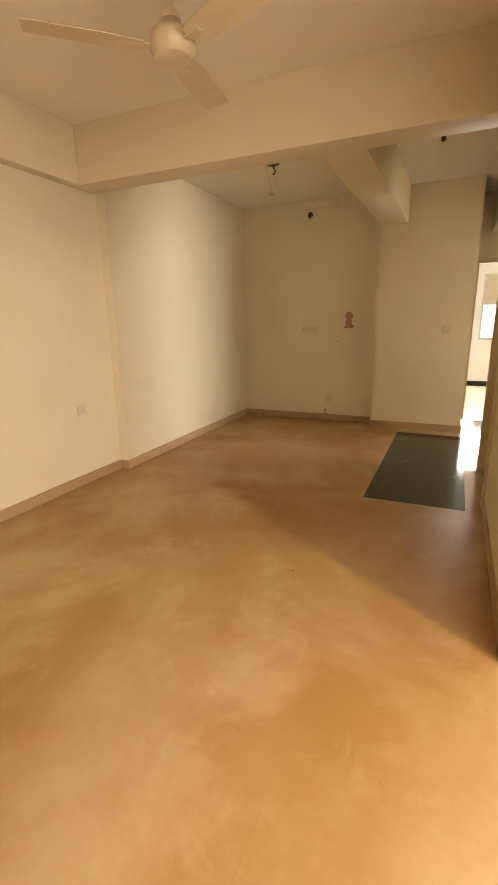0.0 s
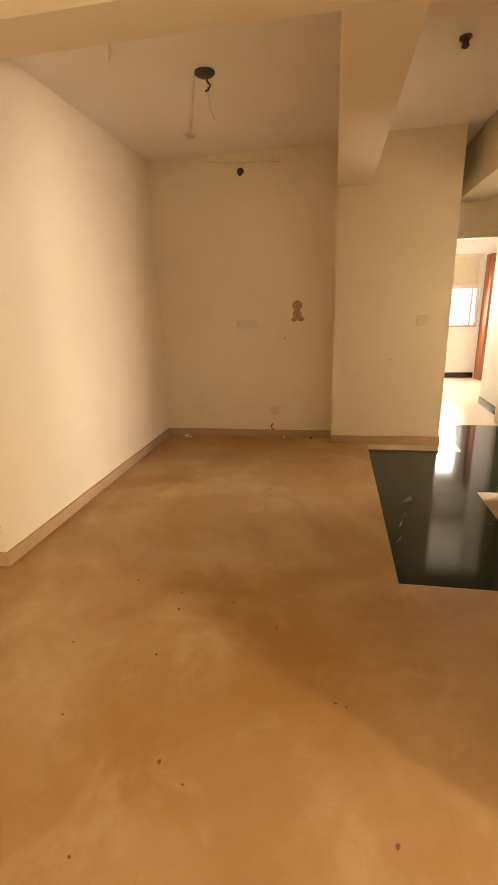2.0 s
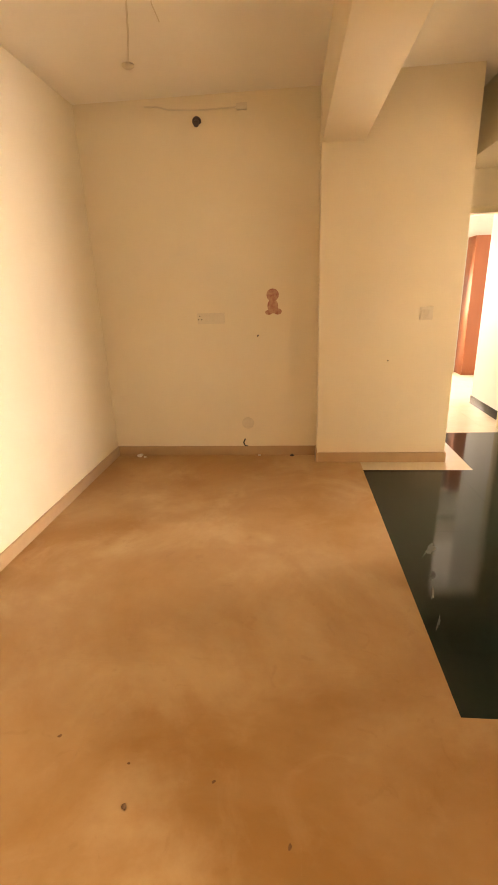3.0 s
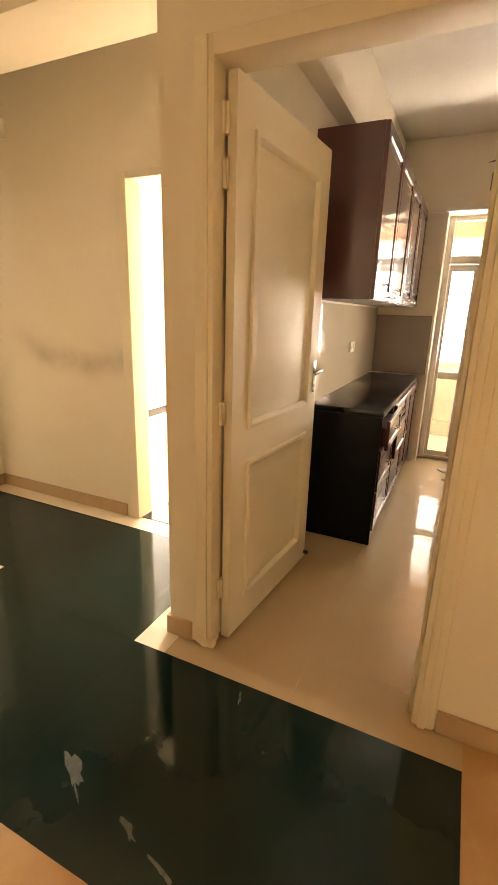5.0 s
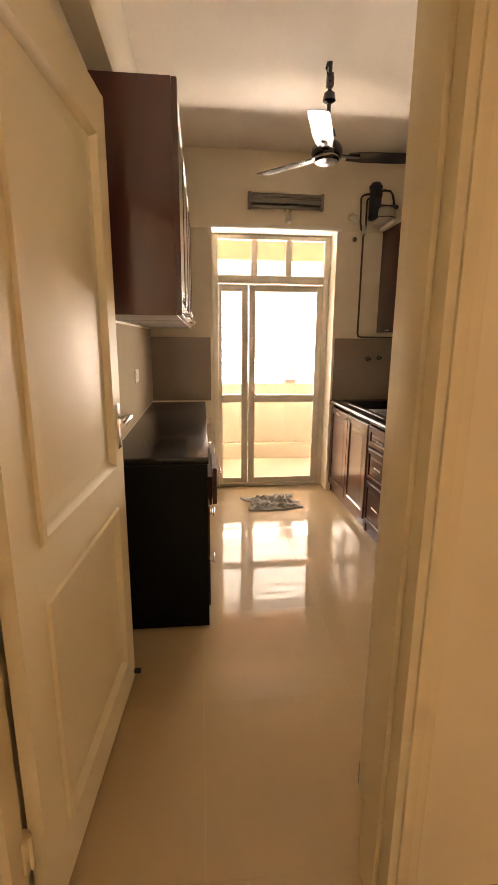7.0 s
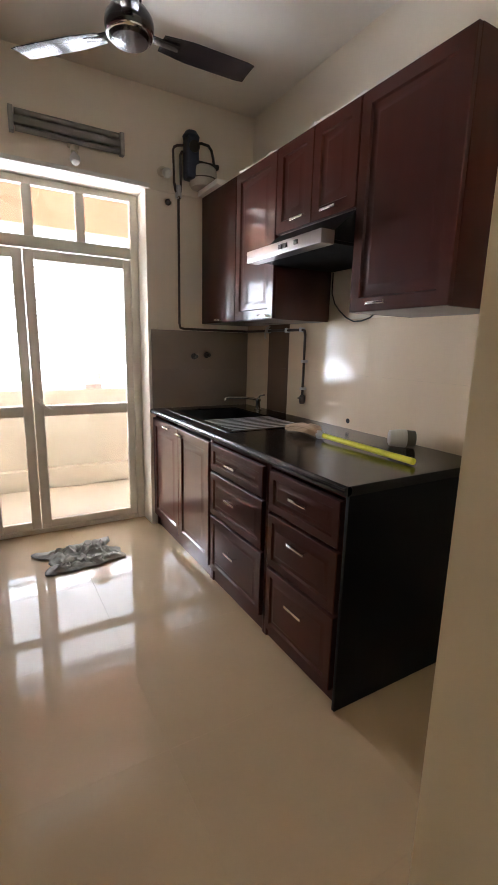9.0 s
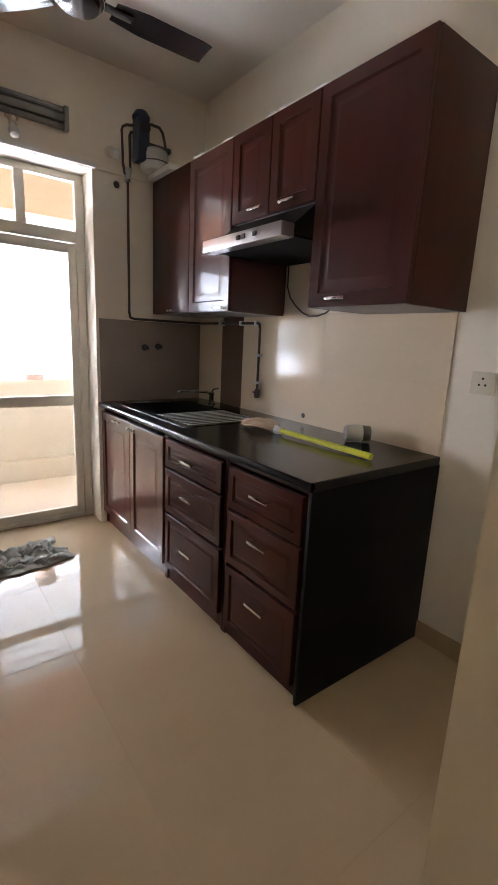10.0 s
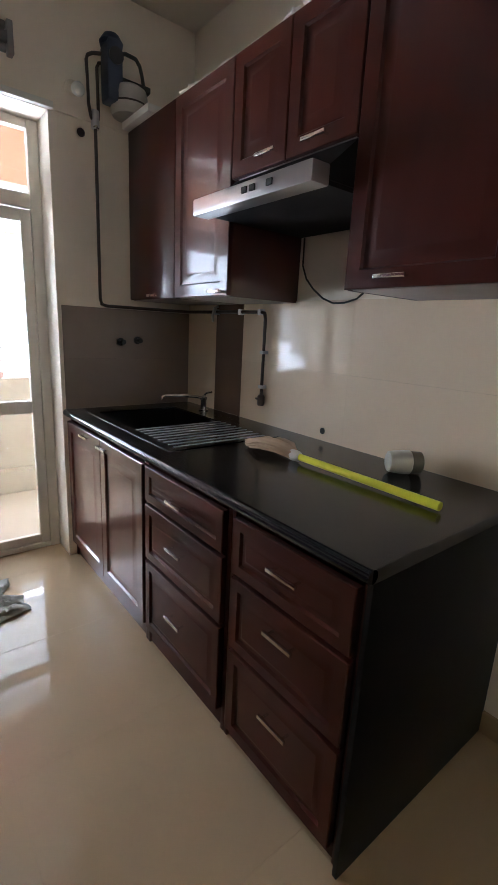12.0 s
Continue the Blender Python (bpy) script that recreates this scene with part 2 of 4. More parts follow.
    nt.links.new(k, mix.inputs["Factor"])
    nt.links.new(old, mix.inputs["A"])
    mix.inputs["B"].default_value = (0.36, 0.26, 0.15, 1)
    nt.links.new(mix.outputs["Result"], b.inputs["Base Color"])


smear(SMEAR)


def glass():
    m = bpy.data.materials.new("clear_window_glass")
    m.use_nodes = True
    b = m.node_tree.nodes["Principled BSDF"]
    b.inputs["Transmission Weight"].default_value = 1.0
    b.inputs["Roughness"].default_value = 0.0
    b.inputs["IOR"].default_value = 1.45
    return m


def glow(name, colour, strength):
    m = bpy.data.materials.new(name)
    m.use_nodes = True
    b = m.node_tree.nodes["Principled BSDF"]
    b.inputs["Base Color"].default_value = (0, 0, 0, 1)
    b.inputs["Emission Color"].default_value = (*colour, 1)
    b.inputs["Emission Strength"].default_value = strength
    return m


GLASS = glass()
HAZE = glow("bright_hazy_sky", (0.93, 0.97, 1.0), 3.0)

# ---- mesh helpers ----
def box(bm, x0, x1, y0, y1, z0, z1, bevel=0.0, m=None):
    made = bmesh.ops.create_cube(bm, size=1.0)
    vs = made["verts"]
    for v in vs:
        v.co = Vector((x0 + (v.co.x + 0.5) * (x1 - x0), y0 + (v.co.y + 0.5) * (y1 - y0), z0 + (v.co.z + 0.5) * (z1 - z0)))
    if bevel > 0:
        es = list({e for v in vs for e in v.link_edges})
        got = bmesh.ops.bevel(bm, geom=es, offset=bevel, segments=2, affect="EDGES", profile=0.6)
        vs = list({v for f in got["faces"] for v in f.verts} | {v for v in vs if v.is_valid})
    if m is not None:
        bmesh.ops.transform(bm, matrix=m, verts=vs)
    return vs


def rod(bm, a, b, r0, r1=None, seg=14, caps=True):
    a, b = Vector(a), Vector(b)
    r1 = r0 if r1 is None else r1
    made = bmesh.ops.create_cone(bm, cap_ends=caps, segments=seg, radius1=r0, radius2=r1, depth=(b - a).length)
    turn = (b - a).to_track_quat("Z", "Y").to_matrix().to_4x4()
    bmesh.ops.transform(bm, matrix=Matrix.Translation((a + b) / 2) @ turn, verts=made["verts"])
    return made["verts"]


def tube(bm, pts, r, seg=8):
    """A bent pipe through the points."""
    pts = [Vector(p) for p in pts]
    rings = []
    for i, p in enumerate(pts):
        d = (pts[min(i + 1, len(pts) - 1)] - pts[max(i - 1, 0)]).normalized()
        q = d.to_track_quat("Z", "Y")
        rings.append([bm.verts.new(p + q @ Vector((r * math.cos(2 * math.pi * k / seg), r * math.sin(2 * math.pi * k / seg), 0))) for k in range(seg)])
    for a, b in zip(rings, rings[1:]):
        for k in range(seg):
            bm.faces.new((a[k], a[(k + 1) % seg], b[(k + 1) % seg], b[k]))
    bm.faces.new(rings[0][::-1])
    bm.faces.new(rings[-1])


def lathe(bm, profile, seg=24, m=None):
    """A body of revolution about z; profile holds (radius, height)."""
    rings = []
    for r, z in profile:
        rings.append([bm.verts.new((r * math.cos(2 * math.pi * k / seg), r * math.sin(2 * math.pi * k / seg), z)) for k in range(seg)])
    for a, b in zip(rings, rings[1:]):
        for k in range(seg):
            bm.faces.new((a[k], a[(k + 1) % seg], b[(k + 1) % seg], b[k]))
    bm.faces.new(rings[0][::-1])
    bm.faces.new(rings[-1])
    if m is not None:
        bmesh.ops.transform(bm, matrix=m, verts=[v for ring in rings for v in ring])


def smooth(bm, angle=40):
    for f in bm.faces:
        f.smooth = True
    for e in bm.edges:
        if len(e.link_faces) == 2 and e.calc_face_angle(0) > radians(angle):
            e.smooth = False


def mesh(name, bm, mat, flat=False):
    bmesh.ops.recalc_face_normals(bm, faces=bm.faces)
    if not flat:
        smooth(bm)
    d = bpy.data.meshes.new(name)
    bm.to_mesh(d)
    bm.free()
    d.materials.append(mat)
    return d


def part(name, bm, mat, parent, label=""):
    ob = new(name, mesh(name, bm, mat))
    ob.parent = parent
    return tagged(ob, label)


def thing(name, label, category, at=(0, 0, 0), group="", kind=""):
    ob = new(name)
    ob.empty_display_size = 0.1
    ob.location = at
    return tagged(ob, label, category, group, kind)


def solid(name, boxes, mat, label, category="wall", bevel=0.0, kind="structure"):
    bm = bmesh.new()
    for b in boxes:
        box(bm, *b, bevel=bevel)
    return tagged(new(name, mesh(name, bm, mat)), label, category, kind=kind)


def at_origin(bm, o):
    bmesh.ops.translate(bm, vec=-Vector(o), verts=bm.verts)
    return bm


# ---- large structure ----
H = 2.85      # ceilings
BZ = 2.44     # undersides of the beams
XL, XLN = -3.06, -3.15   # left wall past and before the pilaster step
YF, YP = 2.715, 2.53     # back wall of the living room and the face of the projecting wall
XK0, XK1 = 0.068, 0.19    # the wall between living room and kitchen
KY0, KY1, KX = -1.33, 1.03, 3.28   # kitchen
DY0, DY1, DZ = 0.187, 1.006, 2.13    # kitchen doorway
CX, CY = 0.92, 3.42      # corridor

solid("wall_left", [(XLN - 0.2, XLN, -5.6, -0.1, 0, H), (XLN - 0.2, XL, -0.1, YF, 0, H)], PAINT, "cream painted living room wall with a shallow pilaster step")
solid("wall_back", [(XLN - 0.2, -1.178, YF, YF + 0.2, 0, H)], PAINT, "cream painted back wall of the empty living room")
solid("wall_projecting", [(-1.178, -0.10, YP, CY + 0.12, 0, H)], PAINT, "cream painted projecting wall beside the corridor")
solid("wall_kitchen_door", [(XK0, XK1, -1.6, DY0 - 0.05, 0, H), (XK1, 0.414, KY0, 0.121, 0, H), (XK0, XK1, DY0 - 0.05, DY1 + 0.05, DZ + 0.05, H), (XK0, XK1, DY1 + 0.05, 1.22, 0, H)], PAINT, "cream painted wall with the kitchen doorway")
solid("wall_kitchen_left", [(XK1, KX + 0.25, KY1, 1.22, 0, H)], KPAINT, "painted wall between the kitchen and the corridor")
wall_kr = solid("wall_kitchen_right", [(XK1, KX + 0.25, KY0 - 0.15, KY0, 0, H)], KPAINT, "painted kitchen wall above glazed tiles")
wall_ke = solid("wall_kitchen_end", [(KX, KX + 0.25, KY0, -0.55, 0, H), (KX, KX + 0.25, 0.50, KY1, 0, H), (KX, KX + 0.25, -0.55, 0.50, 2.27, H)], KPAINT, "kitchen end wall around the balcony door")
solid("wall_corridor_north", [(-0.10, 0.78, CY, CY + 0.12, 2.06, H), (0.78, CX + 0.12, CY, CY + 0.12, 0, H)], PAINT, "cream wall over the bedroom doorway")
solid("wall_corridor_east", [(CX, CX + 0.12, 2.12, CY, 0, H), (CX, CX + 0.12, 1.30, 2.12, 2.10, H), (CX, CX + 0.12, 1.22, 1.30, 0, H)], SMEAR, "cream corridor wall with a brown smear beside a doorway")
solid("wall_behind", [(XLN - 0.2, 0.3, -5.8, -5.6, 0, H)], PAINT, "cream painted wall behind the walk's start")
solid("wall_right_rear", [(XK0, XK1, -5.6, -3.9, 0, H), (XK0, XK1, -3.9, -1.6, 2.3, H)], PAINT, "cream painted wall over the living room's balcony opening")
solid("ceiling", [(XLN - 0.2, KX + 0.25, -5.8, CY + 0.12, H, H + 0.15)], CEIL, "flat painted ceiling", "ceiling")
solid("beam_cross", [(XLN, XK0, -0.39, -0.15, BZ, H)], PAINT, "cream painted ceiling beam across the living room", "beam", bevel=0.006)
solid("beam_side", [(XLN, XL + 0.01, -5.6, -0.39, BZ + 0.003, H)], PAINT, "cream painted beam along the wall top", "beam", bevel=0.006)
solid("beam_long", [(-1.176, -0.87, -0.15, YP, BZ + 0.003, H)], PAINT, "cream painted ceiling beam running to the projecting wall", "beam", bevel=0.006)
solid("beam_kitchen", [(XK1, KX, 0.93, KY1, 2.42, H)], KPAINT, "shallow painted beam along the kitchen wall top", "beam", bevel=0.006)
solid("beam_end_wall", [(KX - 0.012, KX, KY0, KY1 - 0.1, 2.272, H)], KPAINT, "shallow proud band over the balcony door", "beam", bevel=0.003)
solid("beam_corridor", [(0.05, 0.36, 1.22, CY, 2.40, H)], PAINT, "cream painted beam over the corridor mouth", "beam", bevel=0.006)

GX0, GX1, GY0, GY1 = -0.806, -0.056, 0.017, 2.34
floor = solid("floor", [(XLN, KX + 0.25, -5.6, CY + 0.12, -0.12, -0.006)], MARBLE, "mortar bed under the marble floor", "floor")


def slabs(parent, name, x0, x1, y0, y1, dx, dy, ox, oy, mat, gap):
    """Floor slabs on a grid with hairline joints, cut to the rectangle."""
    cache = {}
    i = math.floor((x0 - ox) / dx)
    while ox + i * dx < x1 - 0.002:
        a, b = max(x0, ox + i * dx), min(x1, ox + (i + 1) * dx)
        j = math.floor((y0 - oy) / dy)
        while oy + j * dy < y1 - 0.002:
            c, d = max(y0, oy + j * dy), min(y1, oy + (j + 1) * dy)
            if b - a > 0.01 and d - c > 0.01:
                key = (round(b - a, 3), round(d - c, 3))
                if key not in cache:
                    bm = bmesh.new()
                    box(bm, gap / 2, b - a - gap / 2, gap / 2, d - c - gap / 2, -0.006, 0)
                    cache[key] = mesh(name, bm, mat, flat=True)
                ob = new(name, cache[key])
                ob.location = (a, c, 0)
                ob.parent = parent
            j += 1
        i += 1


floor_l = solid("floor_living", [(XLN, GX0, -5.6, YF, -0.006, -0.0035)], MARBLE, "polished beige marble floor of the living room", "floor")
for r in [(XLN, GX0, -5.6, YF), (GX0, 0.4, -5.6, GY0), (GX1, XK0, 1.17, 1.328), (XK0, 0.9, 1.22, 1.328), (GX0, -0.1, GY1, YP), (-0.1, 0.08, 2.34, CY + 0.12), (0.79, CX + 0.12, 1.328, CY), (0.08, 0.79, 3.36, CY + 0.12)]:
    small = r[1] - r[0] < 0.3 or r[3] - r[2] < 0.3
    slabs(floor_l, "marble_slab", *r, 0.75, 1.2, -0.63, -2.2, EDGE if small else MARBLE, 0.0004)
floor_g = solid("floor_granite", [(GX0, GX1, GY0, GY1, -0.006, -0.0035)], BLACKG, "dark green polished granite band in the floor", "floor")
for r in [(GX0, GX1, GY0, GY1), (GX1, 0.79, 1.328, 2.34), (0.08, 0.79, 2.34, 3.36)]:
    slabs(floor_g, "granite_slab", *r, 1.6, 1.3, -0.9, 0.03, GRANITE, 0.0006)
floor_k = solid("floor_kitchen", [(XK1, KX + 0.2, KY0, KY1, -0.006, -0.0035)], EDGE, "glossy ivory vitrified tile floor of the kitchen", "floor")
slabs(floor_k, "floor_tile", GX1, XK1, GY0, 1.17, 0.6, 0.6, 0.2, 0.607, KTILE, 0.0006)
slabs(floor_k, "floor_tile", XK1, KX + 0.25, KY0, KY1, 0.6, 0.6, 0.2, 0.607, KTILE, 0.0005)


# skirting, run by run
def skirting(runs, mat, label, h=0.09, d=0.012, name="baseboard"):
    for x0, x1, y0, y1 in runs:
        bm = bmesh.new()
        box(bm, x0, x1, y0, y1, 0.001, h, bevel=0.003)
        tagged(new(name, mesh(name, bm, mat)), label, "skirting", kind="structure")


s = 0.014
skirting([(XLN, XLN + s, -5.6, -0.1 - s), (XLN + s, XL + s, -0.1 - s, -0.1), (XL, XL + s, -0.1, YF), (XL + s, -1.178, YF - s, YF), (-1.178 - s, -1.178, YP - s, YF - s), (-1.178, -0.10, YP - s, YP), (-0.10, -0.10 + s, YP - s, CY),
          (XK0 - s, XK0, -1.6, DY0 - 0.08), (XK0 - s, XK0, DY1 + 0.10, 1.22 + s), (XK0, CX, 1.22, 1.22 + s), (CX - s, CX, 2.17, CY), (XK0 - s, XK0, -5.6, -3.9), (0.83, CX - s, CY - s, CY)],
         SKIRT, "brown marble skirting along the cream wall")
skirting([(0.414, 1.262, KY0, KY0 + 0.012), (0.414, 0.426, KY0 + 0.012, 0.12)], KTILE, "ivory tile skirting in the kitchen", h=0.085)

# kitchen wall tiles, two courses above the worktops
def wall_tiles(parent, along, fixed, a0, a1, z0, z1, mat, sign):
    n = max(1, round((a1 - a0) / 0.6))
    w = (a1 - a0) / n
    rows = 2
    h = (z1 - z0) / rows
    bm = bmesh.new()
    if along == "x":
        box(bm, 0.00015, w - 0.00015, 0, 0.008 * sign, 0.00015, h - 0.00015)
    else:
        box(bm, 0, 0.008 * sign, 0.00015, w - 0.00015, 0.00015, h - 0.00015)
    d = mesh("wall_tile", bm, mat, flat=True)
    for i in range(n):
        for j in range(rows):
            ob = new("wall_tile", d)
            ob.location = (a0 + i * w, fixed, z0 + j * h) if along == "x" else (fixed, a0 + i * w, z0 + j * h)
            ob.parent = parent


wall_tiles(wall_kr, "x", KY0, 1.275, 2.72, 0.862, 1.462, WTILE, 1)
wall_tiles(wall_kr, "x", KY0, 2.72, 2.97, 0.862, 1.462, BAND, 1)
wall_tiles(wall_kr, "x", KY0, 2.97, KX - 0.008, 0.862, 1.462, WTILE, 1)
wall_tiles(wall_ke, "y", KX, KY0 + 0.008, -0.57, 0.862, 1.402, GTILE, -1)
wall_tiles(wall_ke, "y", KX, 0.52, KY1 - 0.008, 0.862, 1.402, GTILE, -1)
wall_kl = bpy.data.objects["wall_kitchen_left"]
wall_tiles(wall_kl, "x", KY1, 1.3, KX - 0.008, 0.862, 1.462, WTILE, -1)

# ---- kitchen doorway: frame and open leaf ----
frame_k = thing("door_frame_kitchen", "cream painted wooden frame of the kitchen doorway", "door frame", kind="structure")


def jamb(name, y0, y1, z0, z1, ridge):
    bm = bmesh.new()
    if ridge > 0:
        box(bm, 0.128, XK1 + 0.004, y0 + 0.014, y1, z0, z1, bevel=0.003)
    box(bm, XK0 - 0.014, 0.1275 if ridge > 0 else XK1 + 0.004, y0, y1, z0, z1, bevel=0.008)
    box(bm, XK0 - 0.022, XK0 - 0.010, y0 + 0.02 if ridge > 0 else y0 + 0.028, y1 - 0.028 if ridge > 0 else y1 - 0.02, z0, z1 - 0.003, bevel=0.005)
    return part(name, bm, CREAMD, frame_k)


jamb("jamb", DY1, DY1 + 0.075, 0.002, DZ + 0.06, 1)
jamb("jamb", DY0 - 0.075, DY0, 0.002, DZ + 0.06, -1)
bm = bmesh.new()
box(bm, XK0 - 0.013, XK1 + 0.003, DY0 - 0.0745, DY1 + 0.0745, DZ, DZ + 0.0595, bevel=0.006)
part("head", bm, CREAMD, frame_k)
for y0, y1 in ((DY0, DY0 + 0.014),):
    bm = bmesh.new()
    box(bm, XK0 + 0.03, XK1 + 0.002, y0, y1, 0.002, DZ, bevel=0.003)
    part("door_stop", bm, CREAMD, frame_k)
bm = bmesh.new()
box(bm, XK0 - 0.02, XK0 + 0.02, DY1 - 0.012, DY1 + 0.06, 0.001, 0.05, bevel=0.012)
part("jamb_foot", bm, CREAMD, frame_k, "worn rounded foot of the jamb")


def raised(bm, w, h, prof, m=None):
    """A joinery front of w by h in the xz plane, facing -y; prof holds (inset, projection) from the back edge inwards."""
    rings = []
    for i, d in prof:
        rings.append([bm.verts.new(v) for v in ((i, -d, i), (w - i, -d, i), (w - i, -d, h - i), (i, -d, h - i))])
    for a, b in zip(rings, rings[1:]):
        for k in range(4):
            bm.faces.new((a[k], a[(k + 1) % 4], b[(k + 1) % 4], b[k]))
    bm.faces.new(rings[-1])
    bm.faces.new(rings[0][::-1])
    if m is not None:
        bmesh.ops.transform(bm, matrix=m, verts=[v for r in rings for v in r])


LEAF = pose(0.13, DY1 - 0.003, 0, 0, 0, -5)
leaf = thing("door_kitchen", "cream painted two-panel wooden door standing wide open", "door", kind="structure")
leaf.matrix_world = LEAF
LW, LH, LT = 0.84, 2.125, 0.036
for n_, b in [("stile", (0.008, 0.125, -LT, 0, 0.012, LH)), ("stile", (0.73, LW, -LT, 0, 0.012, LH)), ("rail", (0.125, 0.73, -LT, 0, 1.995, LH)), ("rail", (0.125, 0.73, -LT, 0, 0.80, 0.935)), ("rail", (0.125, 0.73, -LT, 0, 0.012, 0.155))]:
    bm = bmesh.new()
    box(bm, *b)
    part(n_, bm, CREAMD, leaf)
for z0, z1 in ((0.155, 0.80), (0.935, 1.995)):
    w, h = 0.605, z1 - z0
    bm = bmesh.new()
    raised(bm, w, h, [(0, -0.004), (0, 0.033), (0.005, 0.041), (0.018, 0.043), (0.028, 0.036), (0.034, 0.022), (0.06, 0.020), (0.085, 0.026)], pose(0.125, -0.004, z0))
    part("door_panel", bm, CREAMD, leaf)
for z in (0.26, 1.02, 1.83, 1.99):
    bm = bmesh.new()
    box(bm, -0.024, 0.012, -0.006, 0.022, z - 0.045, z + 0.045, bevel=0.002)
    rod(bm, (-0.004, -0.008, z - 0.045), (-0.004, -0.008, z + 0.045), 0.006)
    part("hinge", bm, CREAMD, leaf, "painted-over butt hinge")
for side in (-1, 1):
    y = -LT if side < 0 else 0.0
    bm = bmesh.new()
    box(bm, 0.775, 0.81, min(y, y + side * 0.006), max(y, y + side * 0.006), 1.0, 1.16, bevel=0.002)
    pl = part("lock_plate", bm, CHROME, leaf, "chrome lock plate")
    bm = bmesh.new()
    rod(bm, (0.793, y, 1.115), (0.793, y + side * 0.045, 1.115), 0.009)
    tube(bm, [(0.793, y + side * 0.045, 1.115), (0.77, y + side * 0.05, 1.118), (0.72, y + side * 0.05, 1.114), (0.675, y + side * 0.048, 1.105)], 0.009)
    part("lever_handle", bm, CHROME, pl, "chrome lever handle")
    bm = bmesh.new()
    lathe(bm, [(0.004, 0), (0.008, 0.001), (0.008, 0.003)], 12, pose(0.793, y + side * 0.006, 1.035, 90))
    part("keyhole", bm, BLACKP, pl)
bm = bmesh.new()
rod(bm, (0.82, -LT - 0.004, 0.05), (0.82, -LT - 0.03, 0.05), 0.011)
part("rubber_stop", bm, BLACKP, leaf)

# ---- kitchen joinery ----
DOORP = [(0, 0.0), (0, 0.017), (0.003, 0.020), (0.052, 0.020), (0.058, 0.011), (0.070, 0.009), (0.098, 0.018), (0.103, 0.018)]
DRAWP = [(0, 0.0), (0, 0.017), (0.003, 0.020), (0.034, 0.020), (0.039, 0.011), (0.046, 0.010), (0.062, 0.018), (0.066, 0.018)]
FLATP = [(0, 0.0), (0, 0.017), (0.004, 0.020)]


def pull(parent, w, at, vertical=False, angle=0):
    """A small steel bar pull on two posts; at is on the front's face."""
    x, y, z = at
    bm = bmesh.new()
    if vertical:
        box(bm, x - 0.005, x + 0.005, y - 0.03, y - 0.022, z - w / 2, z + w / 2, bevel=0.002)
        for k in (-1, 1):
            rod(bm, (x, y, z + k * w * 0.38), (x, y - 0.025, z + k * w * 0.38), 0.004, seg=8)
    else:
        box(bm, x - w / 2, x + w / 2, y - 0.032, y - 0.023, z - 0.006, z + 0.006, bevel=0.002)
        for k in (-1, 1):
            rod(bm, (x + k * w * 0.38, y, z), (x + k * w * 0.38, y - 0.026, z), 0.004, seg=8)
    return part("handle", bm, CHROME, parent, "small chrome bar handle")


def cabinet(name, label, m, w, d, h, fronts, toe=0.08, group="", open_top=False, wood=None):
    """A carcass w wide, d deep, h high whose front lies at y = 0, facing -y. fronts: (kind, x0, x1, z0, z1, handle, ajar)."""
    wood = wood or WOOD
    ob = thing(name, label, "cabinet", group=group)
    ob.matrix_world = m
    t = 0.018
    lo = toe if toe else 0
    foot = 0.001 if toe else 0
    for n_, b in (("side_panel", (0, t, 0.001, d, foot, h)), ("side_panel", (w - t, w, 0.001, d, foot, h)), ("back_panel", (t, w - t, d - 0.01, d, lo, h)),
                  ("bottom_panel", (t, w - t, 0.001, d - 0.01, lo, lo + t)), ("top_panel", (t, w - t, 0.001, d - 0.01, h - t, h))):
        if open_top and n_ == "top_panel":
            continue
        bm = bmesh.new()
        box(bm, *b, bevel=0.0025)
        under = n_ == "bottom_panel" and not toe
        part(n_, bm, LAMINATE if under else wood, ob, "pale laminate underside" if under else "")
    if toe:
        bm = bmesh.new()
        box(bm, t, w - t, 0.012, 0.03, 0.001, toe)
        part("plinth", bm, wood, ob)
    for kind, x0, x1, z0, z1, hd, ajar in fronts:
        bm = bmesh.new()
        prof = {"door": DOORP, "drawer": DRAWP, "flat": FLATP}[kind]
        raised(bm, x1 - x0 - 0.004, z1 - z0 - 0.004, prof, pose(x0 + 0.002, -ajar, z0 + 0.002))
        if ajar > 0.01:
            box(bm, x0 + 0.03, x1 - 0.03, -ajar + 0.001, 0.3, z0 + 0.02, z1 - 0.05)
        f = part("door" if kind != "drawer" else "drawer", bm, wood, ob)
        if hd:
            hx, hz, hw, vert = hd
            pull(f, hw, (hx, -0.018 - ajar, hz), vert)
    return ob


CF = -0.59
def right_m(x1, y, z=0.0):
    return pose(x1, y, z, 0, 0, 180)


# lower run beside the balcony door: sink unit and two drawer units
w = 0.93
cabinet("base_cabinet", "dark cherry sink cabinet with two panelled doors", right_m(3.278, CF), w, 0.73, 0.825,
        [("door", 0.0, 0.48, 0.085, 0.80, (0.318, 0.777, 0.10, False), 0), ("door", 0.48, 0.93, 0.085, 0.80, (0.55, 0.77, 0.10, False), 0)], group="kitchen base cabinets", open_top=True, wood=GLOSSW)
cabinet("base_cabinet", "dark cherry cabinet with three panelled drawers", right_m(2.346, CF), 0.566, 0.73, 0.825,
        [("drawer", 0.02, 0.55, 0.655, 0.80, (0.285, 0.73, 0.10, False), 0), ("drawer", 0.02, 0.55, 0.41, 0.645, (0.285, 0.55, 0.10, False), 0), ("drawer", 0.02, 0.55, 0.085, 0.40, (0.285, 0.27, 0.10, False), 0)], group="kitchen base cabinets")
cabinet("base_cabinet", "dark cherry end cabinet with three panelled drawers", right_m(1.778, CF), 0.50, 0.73, 0.825,
